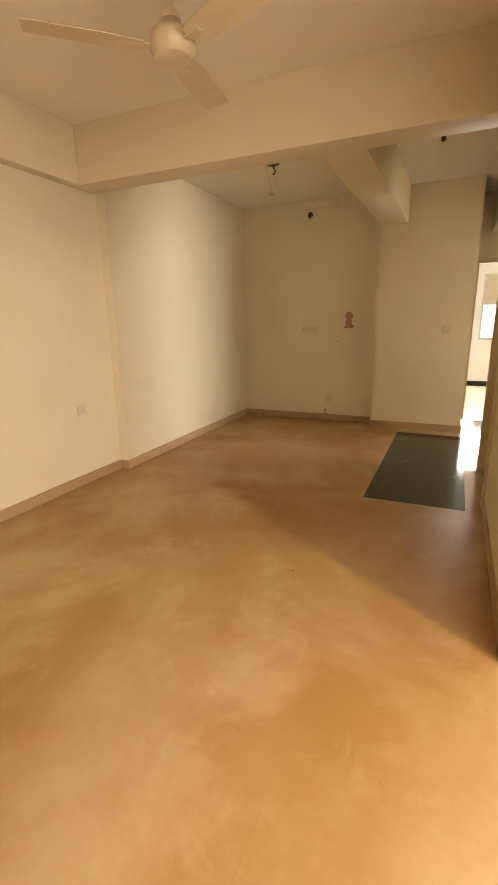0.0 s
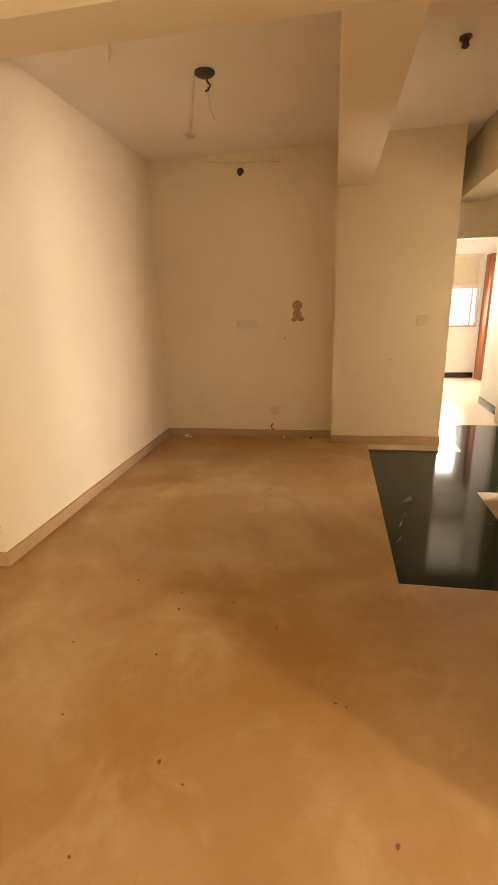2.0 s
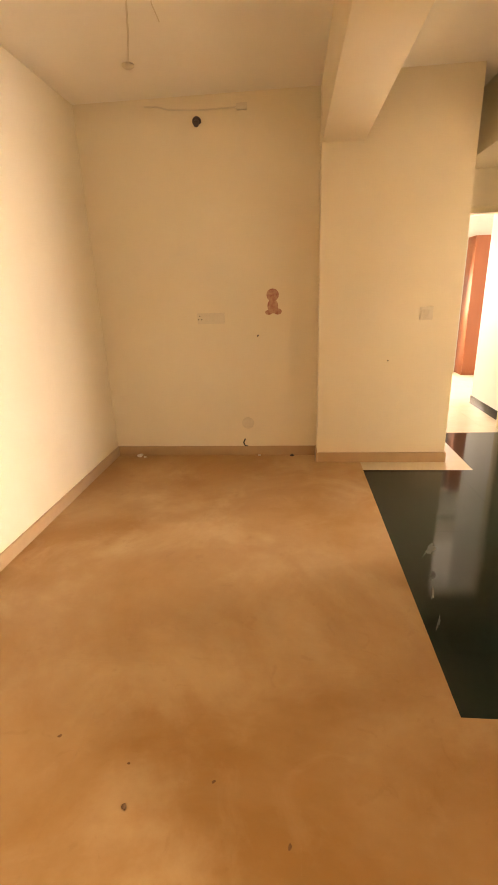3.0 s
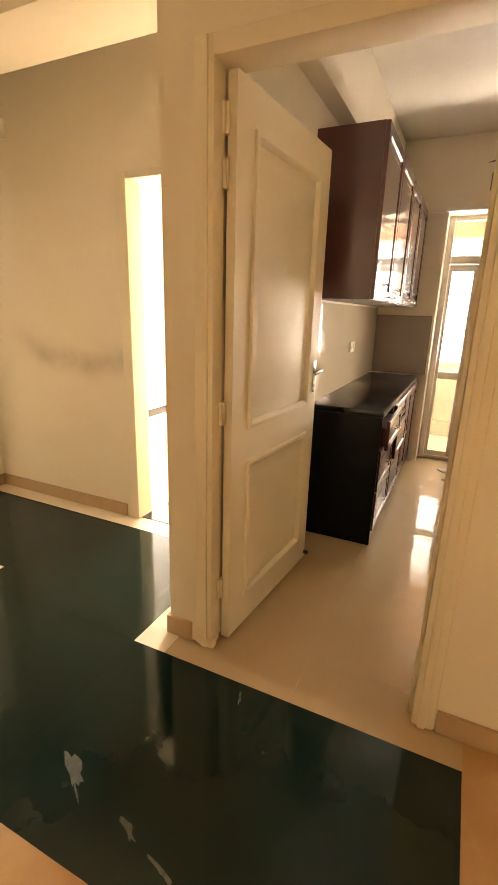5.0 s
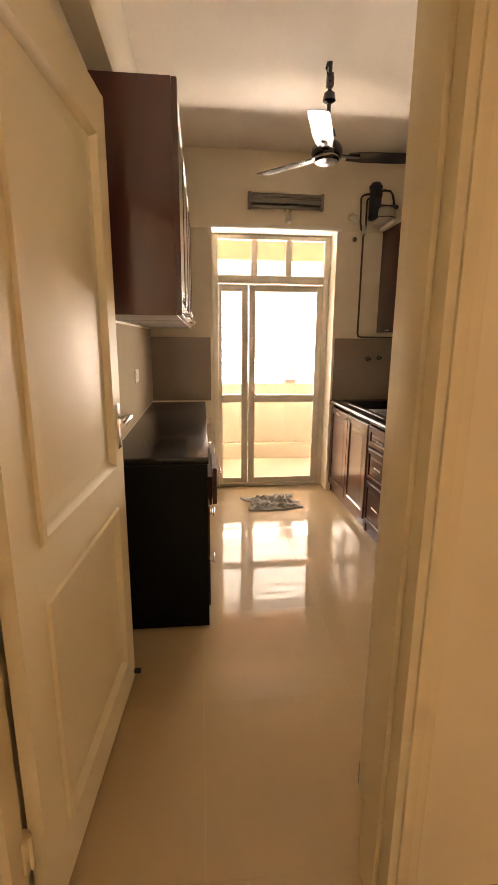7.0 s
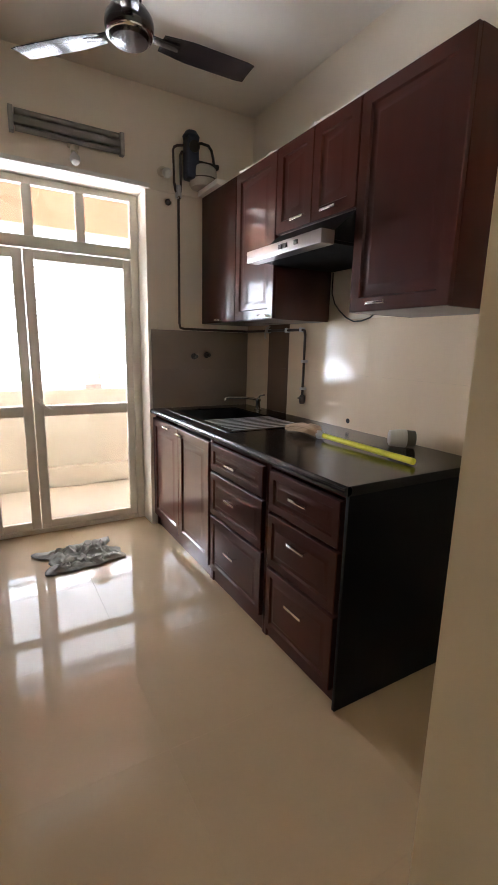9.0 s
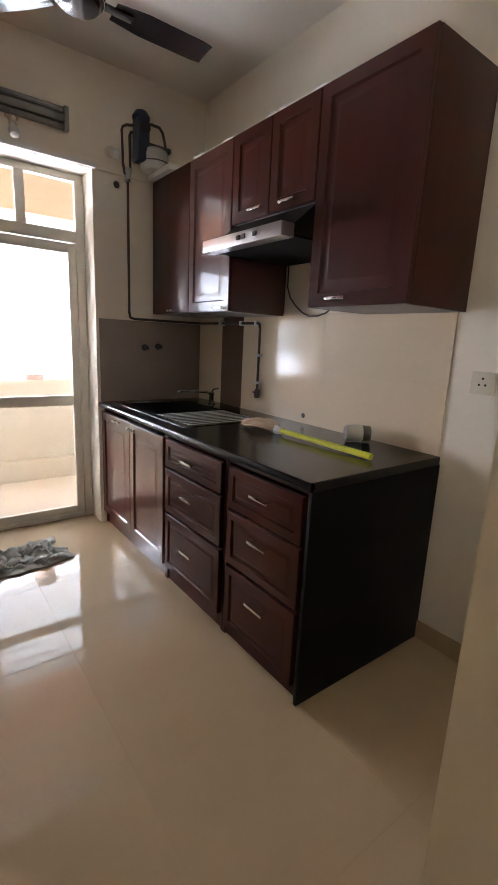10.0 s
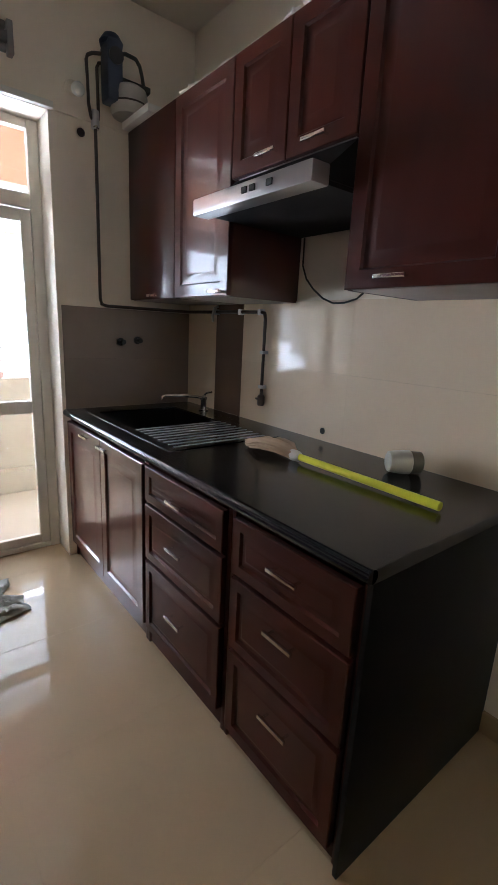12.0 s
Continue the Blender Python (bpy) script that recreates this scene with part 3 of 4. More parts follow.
        [("drawer", 0.03, 0.48, 0.62, 0.80, (0.268, 0.728, 0.11, False), 0), ("drawer", 0.03, 0.48, 0.37, 0.61, (0.27, 0.541, 0.11, False), 0), ("drawer", 0.03, 0.48, 0.06, 0.36, (0.272, 0.272, 0.11, False), 0)], toe=0.05, group="kitchen base cabinets")

top_r = thing("worktop", "polished black granite worktop with a cut-out for the sink", "worktop", (0, 0, 0))
SX0, SX1, SY0, SY1 = 2.25, 3.16, -1.19, -0.635
bm = bmesh.new()
corners = lambda x0, x1, y0, y1, z: [bm.verts.new(v) for v in ((x0, y0, z), (x1, y0, z), (x1, y1, z), (x0, y1, z))]
ot, it = corners(1.262, KX - 0.009, KY0 + 0.009, -0.565, 0.862), corners(SX0, SX1, SY0, SY1, 0.862)
ob_, ib = corners(1.262, KX - 0.009, KY0 + 0.009, -0.565, 0.827), corners(SX0, SX1, SY0, SY1, 0.827)
for p, q in ((ot, it), (ob_, ib), (ot, ob_), (it, ib)):
    for k in range(4):
        bm.faces.new((p[k], p[(k + 1) % 4], q[(k + 1) % 4], q[k]))
part("slab", bm, BLACKG, top_r)
bm = bmesh.new()
tube(bm, [(1.262, -0.5655, 0.8445), (KX - 0.009, -0.5655, 0.8445)], 0.0174, 12)
part("rounded_nosing", bm, BLACKG, top_r)
bm = bmesh.new()
box(bm, 1.262, 1.277, KY0 + 0.001, -0.572, 0.001, 0.827, bevel=0.002)
part("end_panel", bm, SHADEG, top_r, "black granite end panel down to the floor")

sink = thing("sink", "steel kitchen sink with a ribbed draining board", "sink", (2.7, -0.91, 0.862))
bm = bmesh.new()
bx0, bx1 = 2.66, 3.11
for b in [(SX0 + 0.001, bx0, SY0 + 0.001, SY1 - 0.001, 0.858, 0.8645), (bx1, SX1 - 0.001, SY0 + 0.001, SY1 - 0.001, 0.858, 0.8645), (bx0, bx1, SY0 + 0.001, SY0 + 0.05, 0.858, 0.8645), (bx0, bx1, SY1 - 0.05, SY1 - 0.001, 0.858, 0.8645)]:
    box(bm, *b)
part("rim", at_origin(bm, (2.7, -0.91, 0.862)), BLACKG, sink, "dark grooved rim")
bm = bmesh.new()
by0, by1 = SY0 + 0.05, SY1 - 0.05
for b in [(bx0 - 0.002, bx0, by0, by1, 0.69, 0.86), (bx1, bx1 + 0.002, by0, by1, 0.69, 0.86), (bx0, bx1, by0 - 0.002, by0, 0.69, 0.86), (bx0, bx1, by1, by1 + 0.002, 0.69, 0.86), (bx0, bx1, by0, by1, 0.688, 0.69)]:
    box(bm, *b)
part("bowl", at_origin(bm, (2.7, -0.91, 0.862)), SINKS, sink)
bm = bmesh.new()
lathe(bm, [(0.045, 0), (0.045, 0.003), (0.02, 0.001)], 20, pose(2.885, -0.91, 0.69))
part("drain", at_origin(bm, (2.7, -0.91, 0.862)), CHROME, sink)
# Pale raised strips draw the lines across the dark draining board.
for i in range(9):
    x = 2.295 + i * 0.043
    bm = bmesh.new()
    box(bm, x - 0.0055, x + 0.0055, SY0 + 0.05, SY1 - 0.045, 0.8646, 0.8668, bevel=0.001)
    part("rib", at_origin(bm, (2.7, -0.91, 0.862)), RIBS, sink, "pale draining rib")

tap = thing("tap", "chrome kitchen tap with a long level spout", "tap", (2.95, -1.235, 0.862))
bm = bmesh.new()
lathe(bm, [(0.026, 0), (0.026, 0.006), (0.017, 0.012), (0.016, 0.06), (0.019, 0.065), (0.019, 0.08), (0.008, 0.088)], 18)
part("body", bm, CHROME, tap)
bm = bmesh.new()
tube(bm, [(0, 0, 0.07), (0.005, 0.04, 0.082), (0.02, 0.12, 0.09), (0.04, 0.22, 0.092), (0.042, 0.238, 0.088), (0.043, 0.243, 0.072)], 0.009, 10)
part("spout", bm, CHROME, tap)
bm = bmesh.new()
tube(bm, [(0, 0, 0.085), (-0.015, -0.01, 0.105), (-0.05, -0.02, 0.112)], 0.006, 8)
part("lever", bm, CHROME, tap)

# wall cabinets over the sink side
UF, UZ, UT = -0.957, 1.452, 2.278
ud = UF - KY0 - 0.001
cabinet("wall_cabinet", "dark cherry wall cabinet with one door beside the window wall", right_m(3.264, UF, UZ), 0.492, ud, UT - UZ, [("flat", 0, 0.492, 0, UT - UZ, (0.302, 0.016, 0.08, False), 0)], toe=0, group="kitchen wall cabinets")
cabinet("wall_cabinet", "glossy dark cherry wall cabinet with a panelled door", right_m(2.77, UF, UZ), 0.433, ud, UT - UZ, [("door", 0, 0.433, 0, UT - UZ, (0.37, 0.018, 0.09, False), 0)], toe=0, group="kitchen wall cabinets", wood=GLOSSW)
cabinet("wall_cabinet", "short dark cherry wall cabinet above the cooker hood", right_m(2.335, UF, 1.87), 0.598, ud, UT - 1.87,
        [("door", 0, 0.299, 0, UT - 1.87, (0.22, 0.038, 0.10, False), 0), ("door", 0.299, 0.598, 0, UT - 1.87, (0.447, 0.028, 0.10, False), 0)], toe=0, group="kitchen wall cabinets")
cabinet("wall_cabinet", "tall dark cherry wall cabinet at the end of the run", right_m(1.735, UF, UZ), 0.49, ud, UT - UZ, [("door", 0, 0.49, 0, UT - UZ, (0.175, 0.030, 0.10, False), 0)], toe=0, group="kitchen wall cabinets")

hood = thing("cooker_hood", "slim steel-fronted cooker hood under the short cabinet", "cooker hood", (2.06, -1.0, 1.78))
def hood_part(name, bm, mat, parent=hood, label=""):
    return part(name, at_origin(bm, (2.06, -1.0, 1.78)), mat, parent, label)
bm = bmesh.new()
vs = box(bm, 1.741, 2.331, KY0 + 0.002, -0.80, 1.735, 1.866)
for v in vs:
    if v.co.y > -0.9 and v.co.z > 1.8:
        v.co.y, v.co.z = -0.955, 1.866
    elif v.co.y > -0.9:
        v.co.z = 1.735
hood_part("canopy", bm, HOODB, hood, "black hood canopy")
bm = bmesh.new()
box(bm, 1.73, 2.325, -0.835, -0.765, 1.712, 1.768, bevel=0.006)
fascia = hood_part("fascia", bm, STEEL, hood, "brushed steel front strip")
for k, x in enumerate((2.02, 1.98, 1.90)):
    bm = bmesh.new()
    box(bm, x - 0.013, x + 0.013, -0.766, -0.760, 1.733, 1.752, bevel=0.002)
    hood_part("button", bm, BLACKP, fascia)
bm = bmesh.new()
box(bm, 1.745, 2.32, KY0 + 0.02, -0.84, 1.722, 1.734)
hood_part("grease_filter", bm, HOODB, hood)
bm = bmesh.new()
tube(bm, [(2.305, -1.315, 1.72), (2.298, -1.31, 1.607), (2.265, -1.305, 1.55), (2.22, -1.305, 1.508), (2.16, -1.305, 1.468), (2.10, -1.305, 1.447), (2.04, -1.305, 1.448), (1.98, -1.305, 1.462), (1.93, -1.31, 1.50), (1.89, -1.315, 1.56)], 0.004, 6)
tagged(new("hood_cable", mesh("hood_cable", bm, BLACKP)), "black cable sagging under the cooker hood", "cable")

# the other side: lower run and wall cabinets with glossy doors
def left_m(x0, y, z=0.0):
    return pose(x0, y, z)


LF = 0.59
cabinet("base_cabinet", "dark cherry end cabinet with a drawer pulled slightly open", left_m(1.305, LF), 0.55, 0.435, 0.825,
        [("drawer", 0.02, 0.53, 0.62, 0.80, (0.27, 0.715, 0.10, False), 0.035), ("drawer", 0.02, 0.53, 0.35, 0.61, (0.27, 0.49, 0.10, False), 0), ("drawer", 0.02, 0.53, 0.085, 0.34, (0.27, 0.22, 0.10, False), 0)], group="kitchen base cabinets")
cabinet("base_cabinet", "dark cherry cabinet with three panelled drawers, one ajar", left_m(1.857, LF), 0.566, 0.435, 0.825,
        [("drawer", 0.02, 0.55, 0.655, 0.80, (0.285, 0.73, 0.10, False), 0), ("drawer", 0.02, 0.55, 0.41, 0.645, (0.285, 0.55, 0.10, False), 0.02), ("drawer", 0.02, 0.55, 0.085, 0.40, (0.285, 0.27, 0.10, False), 0)], group="kitchen base cabinets")
cabinet("base_cabinet", "dark cherry cabinet with two panelled doors by the balcony", left_m(2.425, LF), 0.74, 0.435, 0.825,
        [("door", 0.0, 0.37, 0.085, 0.80, (0.29, 0.755, 0.09, False), 0), ("door", 0.37, 0.74, 0.085, 0.80, (0.45, 0.755, 0.09, False), 0)], group="kitchen base cabinets")
top_l = thing("worktop", "polished dark granite worktop on the narrow side", "worktop")
bm = bmesh.new()
box(bm, 1.292, 3.17, 0.572, KY1 - 0.009, 0.827, 0.862, bevel=0.004)
part("slab", bm, BLACKG, top_l)
bm = bmesh.new()
box(bm, 1.29, 1.304, 0.578, KY1 - 0.001, 0.001, 0.826, bevel=0.002)
part("end_panel", bm, SHADEG, top_l, "black granite end panel down to the floor")
ld = KY1 - 0.001 - 0.69
for i in range(4):
    cabinet("wall_cabinet", "glossy dark cherry wall cabinet with a panelled door", left_m(1.14 + i * 0.53, 0.69, 1.475), 0.528, ld, 0.81, [("door", 0, 0.528, 0, 0.81, (0.1 if i % 2 else 0.43, 0.028, 0.10, False), 0)], toe=0, group="kitchen wall cabinets", wood=GLOSSW)

# ---- balcony door and balcony ----
bd = thing("door_balcony", "glazed aluminium balcony door with three top lights", "door", kind="structure")
FX0, FX1 = 3.455, 3.505
def bar(y0, y1, z0, z1, name="frame_bar", x0=FX0, x1=FX1, parent=None, mat=None):
    bm = bmesh.new()
    box(bm, x0, x1, y0, y1, z0, z1, bevel=0.004)
    return part(name, bm, mat or ALU, parent or bd)


bar(-0.548, -0.495, 0.0, 2.268)
bar(0.445, 0.498, 0.0, 2.268)
bar(-0.495, 0.445, 2.225, 2.267)
bar(-0.495, 0.445, 1.865, 1.935)
bar(-0.495, 0.445, 0.001, 0.03, "threshold")
for y in (0.128, -0.177):
    bar(y - 0.027, y + 0.027, 1.935, 2.225, "mullion")
def sash(y0, y1, s0, s1, name):
    ob = bar(y0, y0 + s0, 0.035, 1.86, name, FX0 + 0.006, FX1 - 0.006)
    bar(y1 - s1, y1, 0.035, 1.86, "stile", FX0 + 0.006, FX1 - 0.006, ob)
    for z0, z1 in ((0.035, 0.085), (0.815, 0.885), (1.80, 1.86)):
        bar(y0 + s0, y1 - s1, z0, z1, "rail", FX0 + 0.008, FX1 - 0.008, ob)
    for z0, z1 in ((0.085, 0.815), (0.885, 1.80)):
        bm = bmesh.new()
        box(bm, 3.478, 3.483, y0 + s0 - 0.006, y1 - s1 + 0.006, z0 - 0.006, z1 + 0.006)
        p = part("pane", bm, GLASS, ob)
        p.visible_shadow = False
    return ob


sash(0.178, 0.443, 0.058, 0.03, "fixed_sash")
door_leaf = sash(-0.493, 0.172, 0.05, 0.06, "door_sash")
for y0, y1 in ((-0.495, -0.204), (-0.15, 0.101), (0.155, 0.445)):
    bm = bmesh.new()
    box(bm, 3.478, 3.483, y0, y1, 1.93, 2.23)
    p = part("pane", bm, GLASS, bd)
    p.visible_shadow = False
bm = bmesh.new()
tube(bm, [(3.452, 0.14, 0.92), (3.425, 0.14, 0.93), (3.418, 0.125, 0.90), (3.415, 0.07, 0.86)], 0.008, 8)
part("handle", bm, ALU, door_leaf, "bent aluminium lever")
solid("trim_lintel", [(KX - 0.03, KX + 0.17, -0.57, 0.52, 2.272, 2.30)], WHITE, "white sill board over the balcony door", "trim", bevel=0.004)

solid("balcony_slab", [(KX + 0.25, 4.8, -2.4, 1.1, -0.14, -0.015)], YELLOW, "dusty pale balcony floor", "floor")
solid("balcony_parapet", [(4.62, 4.78, -2.4, 1.1, -0.015, 0.88)], YELLOW, "pale yellow balcony parapet", "wall", bevel=0.01)
solid("balcony_kerb", [(4.54, 4.62, -2.4, 1.1, -0.015, 0.17)], YELLOW, "pale yellow kerb at the foot of the parapet", "kerb", bevel=0.008)
solid("balcony_ceiling", [(KX + 0.25, 4.8, -2.4, 1.1, 2.75, 2.9), (4.62, 4.78, -2.4, 1.1, 2.25, 2.75)], PEACH, "peach painted balcony soffit and edge beam", "ceiling")
solid("balcony_side_wall", [(KX + 0.25, 4.8, 1.1, 1.119, -0.1, 2.9), (KX + 0.25, 4.8, -2.55, -2.4, -0.1, 2.9)], YELLOW, "pale yellow balcony end wall", "wall")
solid("wall_outer", [(KX + 0.02, KX + 0.25, -2.4, KY0 - 0.15, 0, 2.9)], YELLOW, "pale yellow outer wall of the flat", "wall")
grille = thing("balcony_grille", "thin white metal grille across the balcony opening", "grille")
for i in range(9):
    bm = bmesh.new()
    z = 0.98 + i * 0.135
    rod(bm, (4.70, -2.4, z), (4.70, 1.1, z), 0.011, seg=6)
    part("rail", bm, WHITE, grille)
for y in (-1.6, -0.8, 0.0, 0.8):
    bm = bmesh.new()
    box(bm, 4.696, 4.704, y - 0.006, y + 0.006, 0.88, 2.25)
    part("upright", bm, WHITE, grille)
pot = thing("flower_pot", "washed-out red and white painted pot standing on the balcony parapet", "pot", (4.70, -0.455, 0.8805))
bm = bmesh.new()
lathe(bm, [(0.0, 0.0), (0.075, 0.0), (0.10, 0.14), (0.098, 0.145), (0.08, 0.14), (0.0, 0.138)], 20)
part("body", bm, POTRED, pot)
bm = bmesh.new()
lathe(bm, [(0.099, 0.142), (0.112, 0.144), (0.114, 0.235), (0.102, 0.238), (0.098, 0.15)], 20)
part("collar", bm, WHITE, pot, "white painted rim")
bm = bmesh.new()
box(bm, 80, 80.5, -90, 90, -30, 70)
tagged(new("backdrop", mesh("backdrop", bm, HAZE)), "white hazy sky over the city", "sky", kind="structure")
bm = bmesh.new()
box(bm, -250, 250, -250, 250, -12.5, -12)
tagged(new("ground", mesh("ground", bm, material("dusty_ground", (0.25, 0.21, 0.16), 0.9, vary=(0.16, 0.15, 0.11), scale=0.2, amount=0.6, bump=0.0))), "dusty ground far below the flat", "ground", kind="structure")

# ---- kitchen fixtures ----
def ceiling_fan(name, label, hub, blade_r, turns, mat, drop, width=0.125, pitch=-9, ring=None, bare=False):
    ob = thing(name, label, "ceiling fan", hub)
    bm = bmesh.new()
    k = 0.86 if bare else 1.0
    lathe(bm, [(q * k, z) for q, z in ((0.03, -0.062), (0.075, -0.058), (0.098, -0.035), (0.102, -0.01), (0.098, 0.012), (0.08, 0.035), (0.04, 0.048), (0.02, 0.05))], 28)
    motor = part("motor", bm, mat, ob)
    if ring:
        bm = bmesh.new()
        lathe(bm, [(0.088 * k, -0.047), (0.095 * k, -0.043), (0.098 * k, -0.039), (0.094 * k, -0.037)], 28)
        part("trim_ring", bm, ring, motor, "chrome ring")
    bm = bmesh.new()
    rod(bm, (0, 0, 0.045), (0, 0, drop), 0.011)
    part("down_rod", bm, mat, ob)
    bm = bmesh.new()
    if bare:
        tube(bm, [(0, 0.012, drop - 0.001), (0, 0.022, drop - 0.03), (0, 0.014, drop - 0.06), (0, -0.008, drop - 0.066), (0, -0.016, drop - 0.05)], 0.007, 8)
        box(bm, -0.017, 0.017, -0.02, 0.02, drop - 0.12, drop - 0.068, bevel=0.005)
        rod(bm, (-0.026, 0, drop - 0.095), (0.026, 0, drop - 0.095), 0.006, seg=8)
        lathe(bm, [(0.012, drop - 0.20), (0.036, drop - 0.185), (0.03, drop - 0.15), (0.012, drop - 0.135)], 18)
        part("hanger", bm, mat, ob, "bare hook and clevis without its cover")
    else:
        lathe(bm, [(0.022, drop - 0.105), (0.05, drop - 0.06), (0.062, drop - 0.012), (0.055, drop - 0.002)], 20)
        part("canopy", bm, mat, ob)
    bm = bmesh.new()
    lathe(bm, [(0.018, 0.06), (0.045, 0.075), (0.04, 0.1), (0.014, 0.125)], 18)
    part("lower_cup", bm, mat, ob)
    for a in turns:
        bm = bmesh.new()
        n = 10
        rows = []
        for i in range(n + 1):
            u = i / n
            r = 0.12 + (blade_r - 0.12) * u
            hw = width * (0.36 + 0.14 * min(1, u * 3.5)) * (1 if u < 0.96 else 0.9)
            rows.append([bm.verts.new((r, s * hw, z + 0.012 * u - abs(s) * 0.004)) for z in (0.0015, -0.0015) for s in ((-1, -0.4, 0.4, 1) if z > 0 else (1, 0.4, -0.4, -1))])
        for p, q in zip(rows, rows[1:]):
            for k in range(8):
                bm.faces.new((p[k], p[(k + 1) % 8], q[(k + 1) % 8], q[k]))
        bm.faces.new(rows[0][::-1])
        bm.faces.new(rows[-1])
        bmesh.ops.transform(bm, matrix=pose(0, 0, -0.02, pitch, 0, 0), verts=bm.verts)
        bmesh.ops.transform(bm, matrix=pose(0, 0, 0, 0, 0, a), verts=bm.verts)
        bl = part("blade", bm, mat, ob)
        bm = bmesh.new()
        box(bm, 0.085, 0.19, -0.018, 0.018, -0.026, -0.018, bevel=0.003, m=pose(0, 0, 0, 0, 0, a))
        part("blade_arm", bm, mat, bl)
    return ob


ceiling_fan("ceiling_fan", "dark brown three-bladed ceiling fan with a chrome ring", (2.07, -0.12, 2.42), 0.50, (-88, 40, 160), FANB, H - 2.42, width=0.108, ring=CHROME, bare=True)

tl = thing("tube_light", "grey unlit twin-tube light fitting on the end wall", "tube light", (KX - 0.012, -0.10, 2.475))
bm = bmesh.new()
box(bm, -0.045, 0, -0.305, 0.305, -0.02, 0.02, bevel=0.004)
part("batten", bm, material("weathered_grey_metal", (0.22, 0.21, 0.20), 0.5, metal=0.2, vary=(0.11, 0.11, 0.10), scale=14, amount=0.7, bump=0.05, stretch=(1, 0.2, 1)), tl)
for z in (-0.042, 0.042):
    bm = bmesh.new()
    rod(bm, (-0.03, -0.28, z), (-0.03, 0.28, z), 0.016)
    part("tube", bm, material("dusty_tube", (0.24, 0.23, 0.21), 0.4, vary=(0.15, 0.14, 0.13), scale=20, amount=0.5, bump=0.02), tl, "dusty unlit tube")
for y in (-0.298, 0.298):
    bm = bmesh.new()
    box(bm, -0.05, -0.005, y - 0.012, y + 0.012, -0.062, 0.062, bevel=0.004)
    part("end_cap", bm, TOILWHITE, tl)


def bulb_holder(label, at, axis, bulb=True):
    ob = thing("bulb_holder", label, "bulb holder", at)
    q = Vector(axis).to_track_quat("Z", "Y").to_matrix().to_4x4()
    bm = bmesh.new()
    lathe(bm, [(0.034, 0), (0.034, 0.008), (0.02, 0.014), (0.018, 0.045), (0.022, 0.05), (0.016, 0.056)], 16, q)
    part("base", bm, PIPE if not bulb else PLASTIC, ob)
    if bulb:
        bm = bmesh.new()
        lathe(bm, [(0.013, 0.05), (0.016, 0.065), (0.028, 0.085), (0.03, 0.1), (0.022, 0.12), (0.006, 0.128)], 16, q)
        part("bulb", bm, BULB, ob)
    return ob


bulb_holder("ivory bulb holder with a milky bulb under the tube light", (KX - 0.02, -0.12, 2.42), (-0.5, 0, -1))
bulb_holder("angled bulb holder on the wall above the balcony door", (KX - 0.012, -0.66, 2.385), (-1, 0, -0.35))

gm = thing("gas_meter", "dusty white gas meter under a navy regulator on the wall", "gas meter", (3.19, -0.912, 2.325))
bm = bmesh.new()
lathe(bm, [(0.0, -0.016), (0.078, -0.014), (0.088, 0.0), (0.09, 0.07), (0.084, 0.10), (0.06, 0.115), (0.0, 0.118)], 28)
part("body", bm, material("dusty_white_enamel", (0.46, 0.43, 0.38), 0.5, vary=(0.34, 0.31, 0.26), scale=10, amount=0.6, bump=0.03), gm)
bm = bmesh.new()
lathe(bm, [(0.086, 0.03), (0.092, 0.032), (0.092, 0.038), (0.086, 0.04)], 28)
part("seam", bm, PIPE, gm)
bm = bmesh.new()
box(bm, -0.05, 0.05, 0.045, 0.125, 0.02, 0.27, bevel=0.022)
lathe(bm, [(0.0, 0.0), (0.05, 0.002), (0.055, 0.02), (0.035, 0.05), (0.0, 0.052)], 20, pose(0, 0.085, 0.25))
head = part("regulator", bm, NAVY, gm, "navy regulator housing")
bm = bmesh.new()
lathe(bm, [(0.0, 0), (0.034, 0.002), (0.034, 0.014), (0.0, 0.016)], 18, pose(-0.05, 0.085, 0.20, 0, -90, 0))
part("cap", bm, BLACKP, head)
bm = bmesh.new()
box(bm, -0.035, 0.02, -0.10, 0.06, 0.108, 0.136, bevel=0.006)
part("clamp_arm", bm, BLACKP, gm, "black clamp arm")
bm = bmesh.new()
tube(bm, [(-0.01, 0.05, 0.235), (-0.012, 0.02, 0.245), (-0.015, -0.03, 0.24), (-0.018, -0.05, 0.215), (-0.02, -0.062, 0.17), (-0.02, -0.068, 0.13)], 0.009, 8)
part("loop", bm, BLACKP, gm)
bm = bmesh.new()
tube(bm, [(3.19, -0.835, 2.545), (3.21, -0.80, 2.55), (3.24, -0.755, 2.55), (3.252, -0.735, 2.54), (3.255, -0.73, 2.52), (3.255, -0.735, 2.34), (3.255, -0.745, 2.29), (3.255, -0.765, 2.26), (3.255, -0.765, 1.45), (3.255, -0.772, 1.42), (3.255, -0.80, 1.412), (3.255, -1.27, 1.412), (3.25, -1.298, 1.412), (3.22, -1.302, 1.412), (2.56, -1.302, 1.412), (2.53, -1.302, 1.408), (2.522, -1.302, 1.38), (2.522, -1.302, 0.99)], 0.0085, 8)
pipe = thing("gas_pipe", "dark painted gas pipe running down and along the wall", "pipe")
part("pipe_run", bm, PIPE, pipe)
bm = bmesh.new()
tube(bm, [(3.20, -0.83, 2.52), (3.245, -0.785, 2.52), (3.255, -0.78, 2.505), (3.255, -0.782, 2.30), (3.255, -0.775, 2.27), (3.255, -0.768, 2.25)], 0.008, 8)
part("pipe_branch", bm, PIPE, pipe)
for z in (2.26, 2.30):
